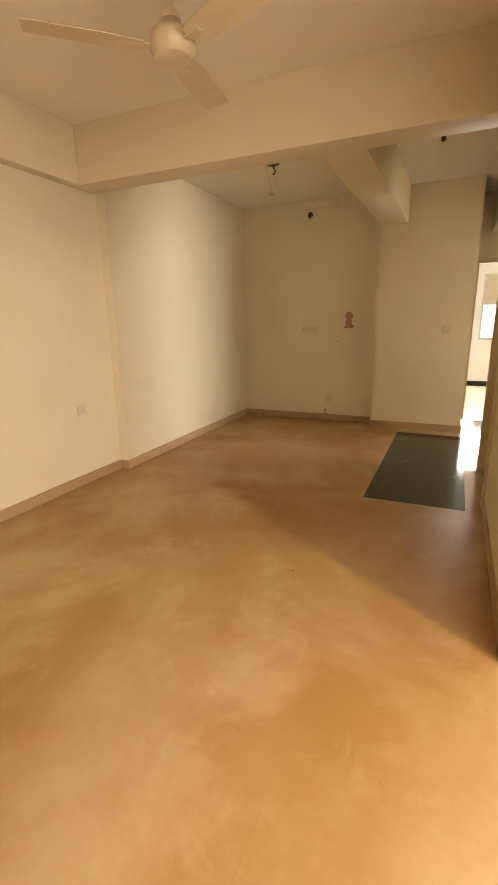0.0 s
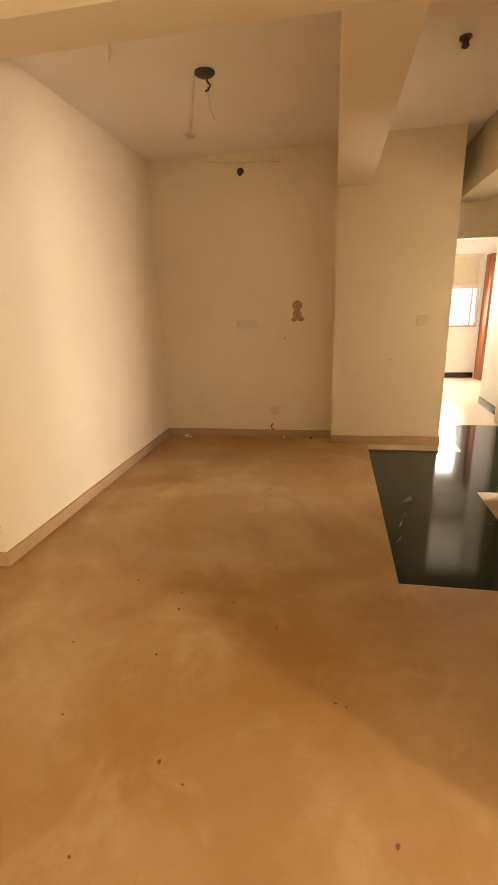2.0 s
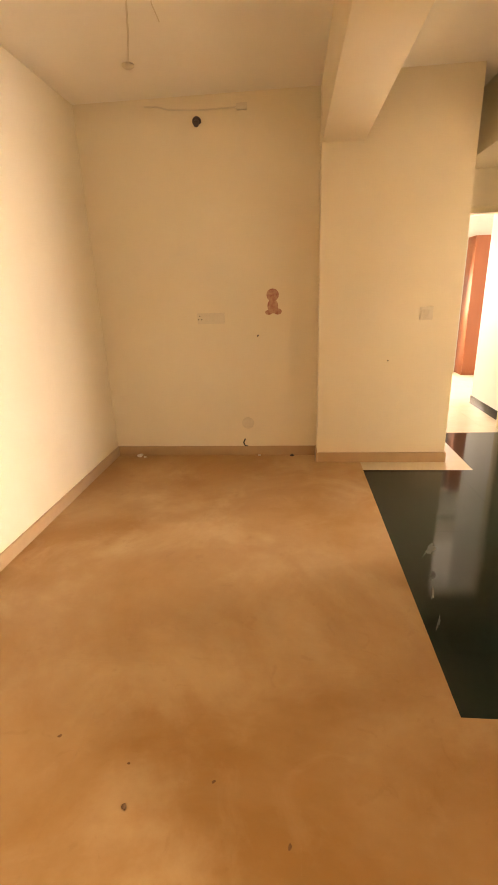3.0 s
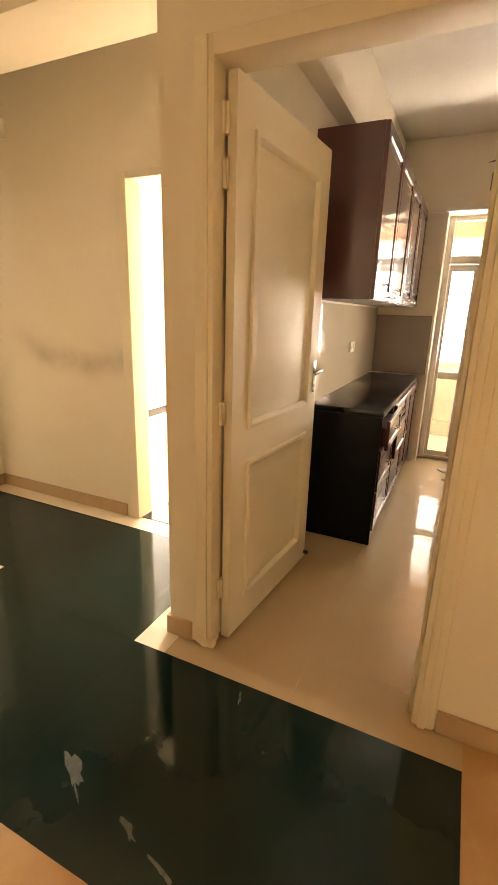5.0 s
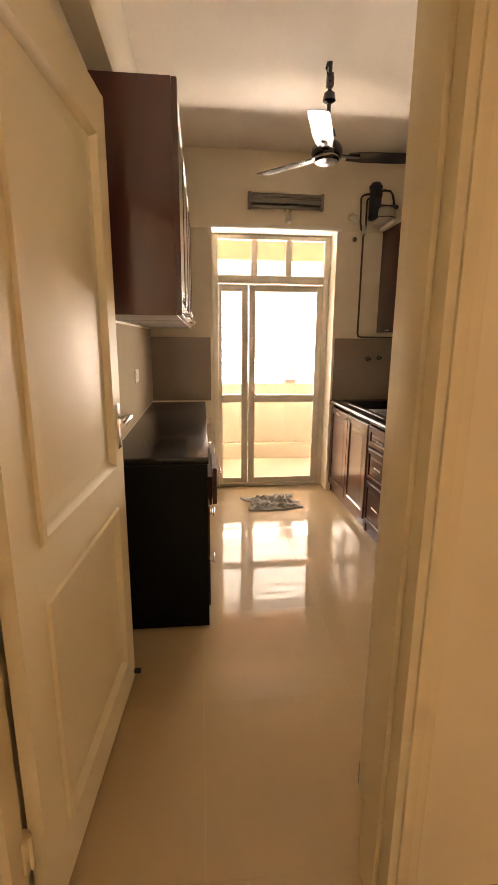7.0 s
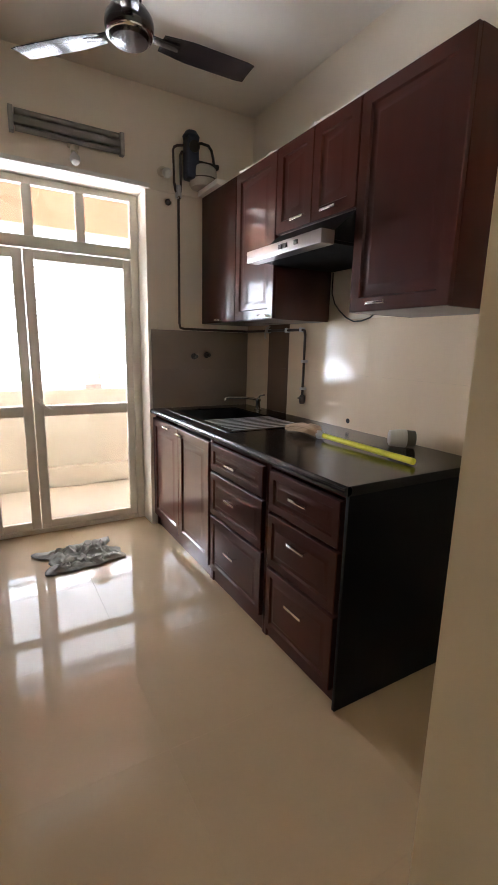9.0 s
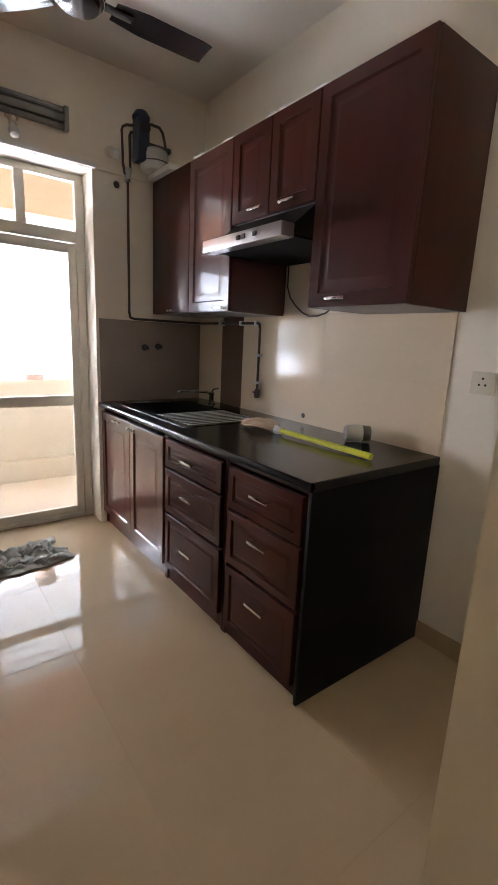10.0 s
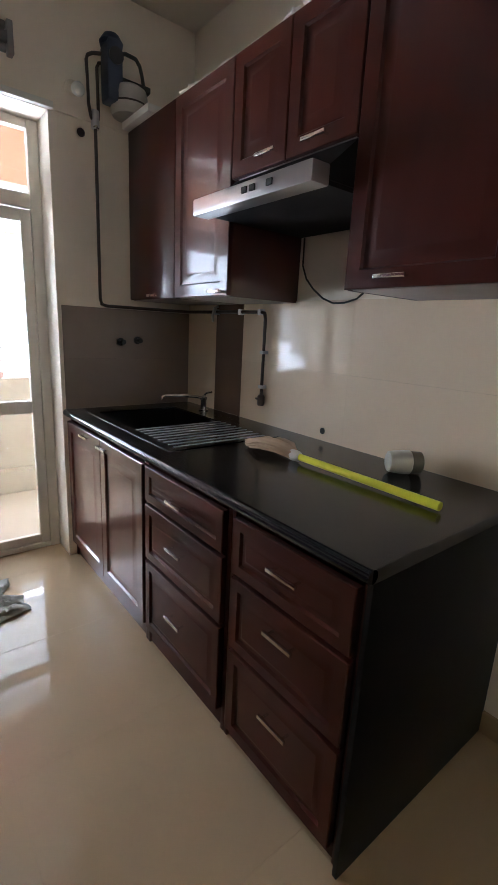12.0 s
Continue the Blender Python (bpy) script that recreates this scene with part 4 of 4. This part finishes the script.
    bm = bmesh.new()
    lathe(bm, [(0.018, -0.02), (0.02, -0.012), (0.02, 0.012), (0.018, 0.02)], 12, pose(3.255, -0.765, z))
    part("coupling", bm, STEEL, pipe)
for x in (2.95, 2.72, 2.56):
    bm = bmesh.new()
    box(bm, x - 0.009, x + 0.009, -1.322, -1.288, 1.398, 1.426, bevel=0.002)
    part("clip", bm, STEEL, pipe)
for z in (1.22, 1.05):
    bm = bmesh.new()
    box(bm, 2.508, 2.536, -1.322, -1.288, z - 0.008, z + 0.008, bevel=0.002)
    part("clip", bm, STEEL, pipe)
bm = bmesh.new()
lathe(bm, [(0.015, 0), (0.019, 0.01), (0.019, 0.045), (0.013, 0.055)], 12, pose(2.522, -1.302, 0.955))
box(bm, 2.502, 2.542, -1.288, -1.28, 0.985, 0.995, bevel=0.002)
part("valve", bm, PIPE, pipe)
bm = bmesh.new()
tube(bm, [(2.93, -1.30, 1.44), (2.92, -1.27, 1.43), (2.915, -1.255, 1.39), (2.90, -1.25, 1.36)], 0.007, 8)
tagged(new("hose_end", mesh("hose_end", bm, BULB)), "short pale hose stub hanging under the wall cabinet", "hose")
for y, z in ((-0.70, 2.215),):
    bm = bmesh.new()
    lathe(bm, [(0.018, 0), (0.02, 0.004), (0.014, 0.01), (0.008, 0.01)], 16, pose(KX, y, z, 0, -90, 0))
    tagged(new("pipe_collar", mesh("pipe_collar", bm, PIPE)), "dark round pipe collar on the wall", "pipe collar")
for k, y in enumerate((-0.88, -0.98)):
    bm = bmesh.new()
    lathe(bm, [(0.022, 0), (0.022, 0.004), (0.011, 0.008), (0.011, 0.035), (0.014, 0.036), (0.014, 0.046)], 14, pose(KX - 0.008, y, 1.225 + 0.01 * k, 0, -90, 0))
    tagged(new("water_outlet", mesh("water_outlet", bm, SINKS)), "capped steel water outlet in the tiled wall", "water outlet")
bm = bmesh.new()
lathe(bm, [(0.014, 0), (0.014, 0.002)], 16, pose(2.11, KY0 + 0.008, 0.905, -90, 0, 0))
tagged(new("pipe_hole", mesh("pipe_hole", bm, DARK)), "round black hole in the wall tiles", "hole", kind="structure")
bm = bmesh.new()
box(bm, 2.97, 3.262, -1.30, -0.905, UT + 0.001, UT + 0.034, bevel=0.003)
tagged(new("loose_board", mesh("loose_board", bm, WHITE)), "white board lying on top of the wall cabinet", "board")


def socket(name, label, m, w, h, modules, cat="switch"):
    """A plate that faces -y, with rockers ('r'), pin holes ('o') or blanks ('b')."""
    ob = thing(name, label, cat)
    ob.matrix_world = m
    bm = bmesh.new()
    box(bm, -w / 2, w / 2, -0.009, 0, -h / 2, h / 2, bevel=0.003)
    plate = part("plate", bm, PLASTIC, ob)
    n = len(modules)
    for i, k in enumerate(modules):
        x = -w / 2 + (i + 0.5) * w / n
        bm = bmesh.new()
        if k == "r":
            box(bm, x - w / n * 0.3, x + w / n * 0.3, -0.013, -0.008, -h * 0.3, h * 0.3, bevel=0.002)
            part("rocker", bm, PLASTIC, plate)
        elif k == "o":
            for dx, dz in ((0, 0.2), (-0.14, -0.08), (0.14, -0.08)):
                rod(bm, (x + dx * h, -0.0085, dz * h), (x + dx * h, -0.0095, dz * h), 0.0045, seg=10)
            part("pin_holes", bm, DARK, plate)
        else:
            box(bm, x - w / n * 0.4, x + w / n * 0.4, -0.0105, -0.008, -h * 0.36, h * 0.36, bevel=0.001)
            part("blank", bm, PLASTIC, plate)
    return ob


socket("wall_socket", "ivory three-pin wall socket beside the tiles", pose(1.135, KY0, 1.185, 0, 0, 180), 0.09, 0.088, "o", "socket")
socket("wall_socket", "ivory wall socket over the narrow worktop", pose(2.3, KY1 - 0.008, 1.15), 0.13, 0.08, "or", "socket")

# ---- loose things in the kitchen ----
broom = thing("broom", "soft grass broom with a yellow plastic handle on the worktop", "broom", (1.9, -0.975, 0.88))
bm = bmesh.new()
rod(bm, (-0.545, -0.005, 0.0), (0.0, 0.0, 0.005), 0.0135, 0.0125, 16)
part("handle", bm, YELP, broom, "bright yellow plastic handle")
bm = bmesh.new()
lathe(bm, [(0.014, 0), (0.019, 0.008), (0.021, 0.03), (0.02, 0.045)], 16, pose(-0.005, 0, 0.005, 0, 90, 0))
part("collar", bm, BULB, broom, "frayed pale collar")
bm = bmesh.new()
rnd = random.Random(4)
for i in range(90):
    a, r = rnd.uniform(-1, 1), rnd.uniform(0, 1)
    L = 0.25 - 0.06 * a * a + rnd.uniform(-0.02, 0.02)
    y1, z1 = a * 0.062, 0.004 + r * 0.03
    tube(bm, [(0.03, a * 0.014, 0.004 + (r - 0.5) * 0.024), (0.03 + L * 0.3, y1 * 0.75, 0.006 + r * 0.028), (0.03 + L * 0.7, y1, z1), (0.03 + L, y1 * 0.92, z1 * 0.45 - 0.006)], 0.0045, 5)
part("bristles", bm, STRAW, broom, "tan grass bristles")
# A roll with darker stripes, simplified to a cup-shaped body and a dark end.
roll = thing("worktop_roll", "dusty white roll with a dark end lying on its side", "cup", (1.61, -1.215, 0.904))
bm = bmesh.new()
lathe(bm, [(0.030, 0), (0.036, 0.004), (0.041, 0.04), (0.042, 0.075), (0.036, 0.08)], 22, pose(0.05, 0.05, 0, 0, -90, 52))
part("body", bm, BULB, roll)
bm = bmesh.new()
lathe(bm, [(0.037, 0.079), (0.039, 0.085), (0.038, 0.115), (0.033, 0.118), (0.02, 0.112)], 22, pose(0.05, 0.05, 0, 0, -90, 52))
part("cap", bm, material("grey_brown_roll_end", (0.16, 0.14, 0.1), 0.5, vary=(0.1, 0.09, 0.07), scale=20, amount=0.5, bump=0.03), roll, "dark end of the roll")
bm = bmesh.new()
n, mm = 46, 30
rnd = random.Random(8)
grid = []
for i in range(n + 1):
    row = []
    for j in range(mm + 1):
        u, v = i / n * 2 - 1, j / mm * 2 - 1
        rr = 1 - 0.30 * noise.noise(Vector((u * 1.7, v * 1.7, 3.1)))
        x, y = u * 0.17 * rr + 0.03 * noise.noise(Vector((u * 3, v * 3, 1))), v * 0.215 * rr + 0.05 * noise.noise(Vector((u * 2, v * 2, 7)))
        fold = abs(noise.noise(Vector((u * 3.2 + v * 1.5, v * 4.2, 0.5)))) * 0.05 + abs(noise.noise(Vector((u * 9 + v * 3, v * 10, 2.5)))) * 0.03
        fold *= max(0, 1 - max(abs(u), abs(v)) ** 4 * 0.9)
        row.append(bm.verts.new((x, y, 0.003 + fold)))
    grid.append(row)
for i in range(n):
    for j in range(mm):
        bm.faces.new((grid[i][j], grid[i + 1][j], grid[i + 1][j + 1], grid[i][j + 1]))
rag = new("floor_rag", mesh("floor_rag", bm, CLOTH))
rag.location, rag.rotation_euler = (2.97, -0.005, 0.001), (0, 0, radians(8))
so = rag.modifiers.new("thickness", "SOLIDIFY")
so.thickness, so.offset = 0.003, 1
tagged(rag, "crumpled grey-green cleaning rag on the tiled floor", "rag")

# ---- living room fixtures ----
ceiling_fan("ceiling_fan", "cream three-bladed ceiling fan over the living room", (-1.47, -1.46, 2.56), 0.60, (99, 220, 340), FANW, H - 2.56, width=0.14)
socket("wall_socket", "ivory low wall socket on the cream wall", pose(XLN, -0.54, 0.665, 0, 0, 90), 0.10, 0.09, "o", "socket")
socket("switch_board", "ivory five-module switch board with a socket", pose(-2.085, YF, 1.245), 0.235, 0.09, "orrrb")
socket("light_switch", "ivory square switch plate by the corridor", pose(-0.35, YP, 1.245), 0.10, 0.10, "rr")
socket("light_switch", "ivory switch plate on the corridor corner", pose(-0.10, YP + 0.14, 1.18, 0, 0, 90), 0.12, 0.17, "rr")
st = thing("wall_sticker", "faded red paper sticker on the back wall", "sticker", (-1.555, YF - 0.001, 1.365))
bm = bmesh.new()
for cx, cz, rx, rz in ((0, 0.055, 0.052, 0.05), (0, -0.035, 0.045, 0.06), (-0.035, -0.085, 0.03, 0.02), (0.04, -0.08, 0.035, 0.025)):
    vs = rod(bm, (0, 0, -0.001), (0, 0, 0.001), 1.0, seg=20)
    bmesh.ops.transform(bm, matrix=Matrix.Translation((cx, -0.0012 - 0.0004 * abs(cx + cz), cz)) @ pose(0, 0, 0, 90) @ Matrix.Diagonal((rx, rz, 1, 1)), verts=vs)
part("paper", bm, RED, st)
bm = bmesh.new()
rod(bm, (-1.685, YF, 1.095), (-1.69, YF - 0.012, 1.085), 0.006, 0.004, 8)
tagged(new("wall_plug", mesh("wall_plug", bm, DARK)), "black plug stuck in the back wall", "wall plug")
bm = bmesh.new()
rod(bm, (-0.62, YP, 0.88), (-0.62, YP - 0.006, 0.88), 0.006, 0.004, 8)
tagged(new("wall_plug", mesh("wall_plug", bm, DARK)), "black plug stuck in the projecting wall", "wall plug")
bm = bmesh.new()
lathe(bm, [(0.055, 0), (0.053, 0.003), (0.03, 0.004)], 24, pose(-1.80, YF, 0.31, 90))
tagged(new("wall_patch", mesh("wall_patch", bm, PATCH)), "round grey filler patch over an old outlet", "patch")
bm = bmesh.new()
tube(bm, [(-1.83, YF - 0.002, 0.16), (-1.845, YF - 0.02, 0.13), (-1.83, YF - 0.03, 0.10), (-1.81, YF - 0.02, 0.095)], 0.006, 6)
tagged(new("cable_stub", mesh("cable_stub", bm, BLACKP)), "dark cable stub above the skirting", "cable")
for i, (x, y, r) in enumerate(((-2.83, YF - 0.05, 0.03), (-1.70, YF - 0.03, 0.015), (-1.40, YF - 0.035, 0.02), (-2.78, YF - 0.07, 0.014))):
    bm = bmesh.new()
    made = bmesh.ops.create_icosphere(bm, subdivisions=2, radius=r)
    for v in bm.verts:
        v.co *= 1 + 0.5 * noise.noise(v.co * 60 + Vector((i, 0, 0)))
        v.co.z = max(v.co.z * 0.55, -r * 0.4)
    ob = new("plaster_crumb", mesh("plaster_crumb", bm, WHITE if i != 2 else PIPE))
    ob.location = (x, y, r * 0.4 + 0.001)
    tagged(ob, "crumb of fallen plaster by the skirting", "debris", group="plaster crumbs")
hook = thing("fan_hook", "bare fan hook with hanging wires on the ceiling", "fan hook", (-2.01, 1.12, H))
bm = bmesh.new()
lathe(bm, [(0.065, 0), (0.065, -0.01), (0.05, -0.022), (0.02, -0.024)], 20)
part("rose", bm, PIPE, hook, "stained brown hook plate")
bm = bmesh.new()
tube(bm, [(0.01, 0, -0.02), (0.012, 0.0, -0.05), (0.03, 0.01, -0.07), (0.012, 0.02, -0.09), (-0.005, 0.01, -0.10)], 0.006, 6)
part("hook", bm, PIPE, hook)
bm = bmesh.new()
tube(bm, [(0, 0.02, -0.02), (0.004, 0.05, -0.10), (0.0, 0.10, -0.17), (0.01, 0.18, -0.20)], 0.003, 6)
part("wire", bm, PLASTIC, hook)
bm = bmesh.new()
tube(bm, [(-2.075, 1.13, H - 0.004), (-2.19, 1.45, H - 0.012), (-2.30, 1.80, H - 0.008), (-2.42, 2.15, H - 0.005)], 0.005, 6)
tagged(new("surface_wire", mesh("surface_wire", bm, PLASTIC)), "pale wire run across the ceiling from the fan hook", "wire")
bm = bmesh.new()
lathe(bm, [(0.04, 0), (0.04, -0.008), (0.026, -0.018), (0.0, -0.02)], 18, pose(-2.43, 2.17, H))
tagged(new("ceiling_rose", mesh("ceiling_rose", bm, PLASTIC)), "small ivory ceiling rose near the back wall", "ceiling rose")
bm = bmesh.new()
tube(bm, [(-2.33, 0.42, H), (-2.335, 0.425, H - 0.06), (-2.32, 0.43, H - 0.13), (-2.325, 0.42, H - 0.2)], 0.006, 6)
tagged(new("hanging_wire", mesh("hanging_wire", bm, PLASTIC)), "short wire hanging from the ceiling", "wire")
bulb_holder("black empty bulb holder on the back wall", (-2.105, YF, 2.685), (0, -1, -0.7), False)
bm = bmesh.new()
tube(bm, [(-2.50, YF - 0.006, 2.80), (-2.40, YF - 0.012, 2.79), (-2.3, YF - 0.01, 2.765), (-2.1, YF - 0.008, 2.752), (-1.80, YF - 0.008, 2.755)], 0.005, 6)
wire = new("surface_wire", mesh("surface_wire", bm, PLASTIC))
tagged(wire, "loose wire stapled high on the back wall", "wire")
bm = bmesh.new()
box(bm, -1.80, -1.72, YF - 0.03, YF, 2.735, 2.775, bevel=0.004)
tagged(new("junction_box", mesh("junction_box", bm, PLASTIC)), "ivory junction box high on the back wall", "junction box")
bulb_holder("bulb holder hanging from the ceiling by the beam", (-0.485, 1.1, H), (0, -0.2, -1), False)
bm = bmesh.new()
box(bm, CX - 0.03, CX, 3.0, 3.13, 2.39, 2.50, bevel=0.004)
tagged(new("junction_box", mesh("junction_box", bm, PLASTIC)), "ivory junction box high on the corridor wall", "junction box")

# corridor door frames
def lining(name, label, boxes):
    ob = thing(name, label, "door frame", kind="structure")
    for k, b in zip(("jamb", "jamb", "head"), boxes):
        bm = bmesh.new()
        box(bm, *b, bevel=0.006)
        part(k, bm, CREAMD, ob)


lining("door_frame_side_room", "cream painted frame of the side room doorway", [(CX - 0.012, CX + 0.13, 2.065, 2.14, 0.002, 2.13), (CX - 0.012, CX + 0.13, 1.27, 1.328, 0.002, 2.13), (CX - 0.012, CX + 0.13, 1.328, 2.065, 2.09, 2.13)])
lining("door_frame_bedroom", "cream painted frame of the bedroom doorway", [(0.745, 0.80, CY - 0.012, CY + 0.13, 0.002, 2.10), (-0.098, -0.055, CY - 0.012, CY + 0.13, 0.002, 2.10), (-0.055, 0.745, CY - 0.012, CY + 0.13, 2.045, 2.10)])
solid("threshold_side_room", [(CX + 0.02, CX + 0.3, 1.328, 2.07, -0.004, 0.003)], BLACKG, "dark granite door sill", "threshold")

# ---- bedroom beyond the corridor ----
BY = 6.85
solid("bedroom_wall_north", [(-2.2, 0.15, BY, BY + 0.2, 0, H), (0.15, 1.36, BY, BY + 0.2, 0, 0.92), (0.15, 1.36, BY, BY + 0.2, 2.16, H), (1.36, 2.3, BY, BY + 0.2, 0, H)], WHITE, "white bedroom wall around the window")
solid("bedroom_walls", [(-2.4, -2.2, CY, BY + 0.2, 0, H), (-2.2, -0.10, CY + 0.12, CY + 0.2, 0, H), (0.87, 2.3, CY + 0.12, 4.6, 0, H), (2.3, 2.5, 4.6, BY + 0.2, 0, H)], WHITE, "white bedroom walls")
solid("bedroom_ceiling", [(-2.4, 2.5, CY + 0.12, BY + 0.2, H, H + 0.15)], CEIL, "white bedroom ceiling", "ceiling")
fb = solid("floor_bedroom", [(-2.4, 2.5, CY + 0.12, BY + 0.2, -0.12, -0.006)], SKIRT, "pale marble bedroom floor", "floor")
slabs(fb, "floor_tile", -2.2, 2.3, CY + 0.12, BY, 0.6, 0.6, 0.0, 3.6, EDGE, 0.0015)
skirting([(-2.2, 1.38, BY - 0.014, BY), (0.856, 0.87, CY + 0.12, 4.6)], BLACKG, "black granite skirting in the bedroom", h=0.10)
win = thing("window_bedroom", "aluminium bedroom window with frosted top lights", "window", kind="structure")
for n_, b in (("frame_bar", (0.15, 0.19, 0.92, 2.16)), ("frame_bar", (1.32, 1.36, 0.92, 2.16)), ("frame_bar", (0.19, 1.32, 0.92, 0.955)), ("frame_bar", (0.19, 1.32, 2.12, 2.16)), ("transom", (0.19, 1.32, 1.585, 1.66)), ("mullion", (0.735, 0.775, 1.66, 2.12)), ("mullion", (1.23, 1.26, 0.955, 1.585))):
    bm = bmesh.new()
    box(bm, b[0], b[1], BY + 0.06, BY + 0.11, b[2], b[3], bevel=0.004)
    part(n_, bm, ALU, win)
for b in ((0.19, 0.735), (0.775, 1.32)):
    bm = bmesh.new()
    box(bm, b[0], b[1], BY + 0.08, BY + 0.09, 1.66, 2.12)
    part("frosted_pane", bm, PATCH, win, "dull white panel")
bm = bmesh.new()
box(bm, -40, 60, 60, 60.5, -30, 40)
tagged(new("backdrop", mesh("backdrop", bm, HAZE)), "white hazy sky behind the bedroom window", "sky", kind="structure")
wd = thing("wardrobe", "tall reddish laminate wardrobe in the bedroom corner", "wardrobe", (1.40, 6.50, 0))
bm = bmesh.new()
box(bm, 0, 0.85, 0.02, 0.345, 0.001, 2.13, bevel=0.003)
part("carcass", bm, REDWOOD, wd)
for x in (0.0, 0.427):
    bm = bmesh.new()
    box(bm, x + 0.002, x + 0.423, 0.0, 0.019, 0.06, 2.12, bevel=0.003)
    d = part("door", bm, REDWOOD, wd)
    pull(d, 0.12, (x + 0.21, 0.0, 1.05), True)

# ---- side room ----
solid("side_room_walls", [(CX + 0.12, 4.7, 3.9, 4.1, 0, H), (4.5, 4.7, 1.12, 1.6, 0, H), (4.5, 4.7, 3.2, 3.9, 0, H), (4.5, 4.7, 1.6, 3.2, 0, 0.85), (4.5, 4.7, 1.6, 3.2, 2.15, H), (KX + 0.25, 4.5, 1.12, 1.22, 0, H)], WHITE, "bright white side room walls with a window opening")
solid("side_room_ceiling", [(CX + 0.12, 4.7, 1.22, 4.1, H, H + 0.15)], CEIL, "white side room ceiling", "ceiling")
fs = solid("floor_side_room", [(CX + 0.12, 4.7, 1.22, 4.1, -0.12, -0.006)], SKIRT, "pale tiled floor of the side room", "floor")
slabs(fs, "floor_tile", CX + 0.12, 4.5, 1.22, 3.9, 0.6, 0.6, 0.3, 0.0, EDGE, 0.0015)
skirting([(CX + 0.12, 4.5, 3.886, 3.9)], BLACKG, "black granite skirting in the side room", h=0.10)

# pale scuffs on the granite
for i, (x, y, a, L, w) in enumerate(((-0.60, 1.12, 60, 0.16, 0.035), (-0.66, 0.86, 66, 0.07, 0.018), (-0.70, 0.72, 72, 0.09, 0.012), (-0.12, 0.78, 20, 0.07, 0.008), (-0.74, 0.50, 64, 0.10, 0.009))):
    bm = bmesh.new()
    n_ = 26
    ring = []
    for k in range(n_):
        q = 2 * math.pi * k / n_
        r = 1 + 0.75 * noise.noise(Vector((math.cos(q) * 3, math.sin(q) * 3, i + 0.5)))
        ring.append(bm.verts.new((math.cos(q) * L / 2 * r, (math.sin(q) * r + 0.8 * math.cos(q) ** 2) * w / 2, 0)))
    bm.faces.new(ring)
    ob = new("scuff_mark", mesh("scuff_mark", bm, DUST))
    ob.matrix_world = pose(x, y, 0.0006, 0, 0, a)
    tagged(ob, "pale dusty scuff on the dark granite floor", "stain", kind="structure")

bm = bmesh.new()
tube(bm, [(XK0, -0.02, 0.915), (XK0, -0.05, 0.935), (XK0, -0.075, 0.94), (XK0, -0.105, 0.962), (XK0, -0.13, 0.975)], 0.0016, 5)
tagged(new("wall_crack", mesh("wall_crack", bm, SKIRT)), "hairline plaster crack beside the kitchen doorway", "crack", kind="structure")

# rough plaster left along the tops of the wall cabinets
rnd = random.Random(21)
bm = bmesh.new()
for x0, x1, size in ((1.40, 1.52, 0.003), (1.66, 1.97, 0.0045), (2.02, 2.12, 0.005), (2.20, 2.47, 0.0035), (2.52, 2.74, 0.0045)):
    pts, x = [], x0
    while x < x1:
        pts.append((x, -0.948 + rnd.uniform(-0.005, 0.005), UT + 0.002 + rnd.uniform(0, 0.005)))
        x += rnd.uniform(0.02, 0.05)
    tube(bm, pts, size, 6)
for v in bm.verts:
    v.co += Vector((0, 0.006, 0.008)) * noise.noise(v.co * 40)
tagged(new("plaster_ridge", mesh("plaster_ridge", bm, WHITE)), "rough ridge of dried plaster on top of the wall cabinets", "plaster")
for x, y, a in ((1.95, -0.965, 20), (2.08, -0.965, -15), (2.62, -0.97, 30), (1.62, -0.965, 8)):
    bm = bmesh.new()
    box(bm, -0.05, 0.05, -0.02, 0.02, 0, 0.012, bevel=0.003)
    for v in bm.verts:
        v.co.z += 0.01 * noise.noise(v.co * 30 + Vector((x, 0, 0))) if v.co.z > 0.006 else 0
    ob = new("paper_scrap", mesh("paper_scrap", bm, WHITE))
    ob.matrix_world = pose(x, y, UT + 0.001, 0, 0, a)
    tagged(ob, "crumpled white paper scrap on top of a cabinet", "paper", group="paper scraps")

# dirt trodden onto the marble
DIRT = material("dried_dirt", (0.16, 0.08, 0.035), 0.9, vary=(0.26, 0.14, 0.065), scale=60, amount=0.7, bump=0.1)
for i, (x, y) in enumerate(((-2.31, -0.62), (-2.32, -0.64), (-1.91, -0.66), (-2.15, -1.0), (-1.72, -1.12), (-1.62, -1.18), (-1.65, -0.26), (-1.91, -0.35), (-1.94, -0.22), (-1.41, -0.42), (-1.10, -0.81), (-1.14, -0.80), (-0.97, -1.25), (-1.87, -1.42), (-2.22, -0.14))):
    bm = bmesh.new()
    n_, ring = 9, []
    for k in range(n_):
        q = 2 * math.pi * k / n_
        r = (0.0035 + 0.003 * ((i * 7) % 5) / 4) * (1 + 0.6 * noise.noise(Vector((math.cos(q) * 2, math.sin(q) * 2, i * 1.7))))
        ring.append(bm.verts.new((math.cos(q) * r * 1.5, math.sin(q) * r, 0)))
    top = bm.verts.new((0, 0, 0.0022))
    for k in range(n_):
        bm.faces.new((ring[k], ring[(k + 1) % n_], top))
    ob = new("dirt_speck", mesh("dirt_speck", bm, DIRT))
    ob.matrix_world = pose(x, y, 0.0006, 0, 0, i * 67)
    tagged(ob, "speck of dried brown dirt on the marble floor", "stain", kind="structure")
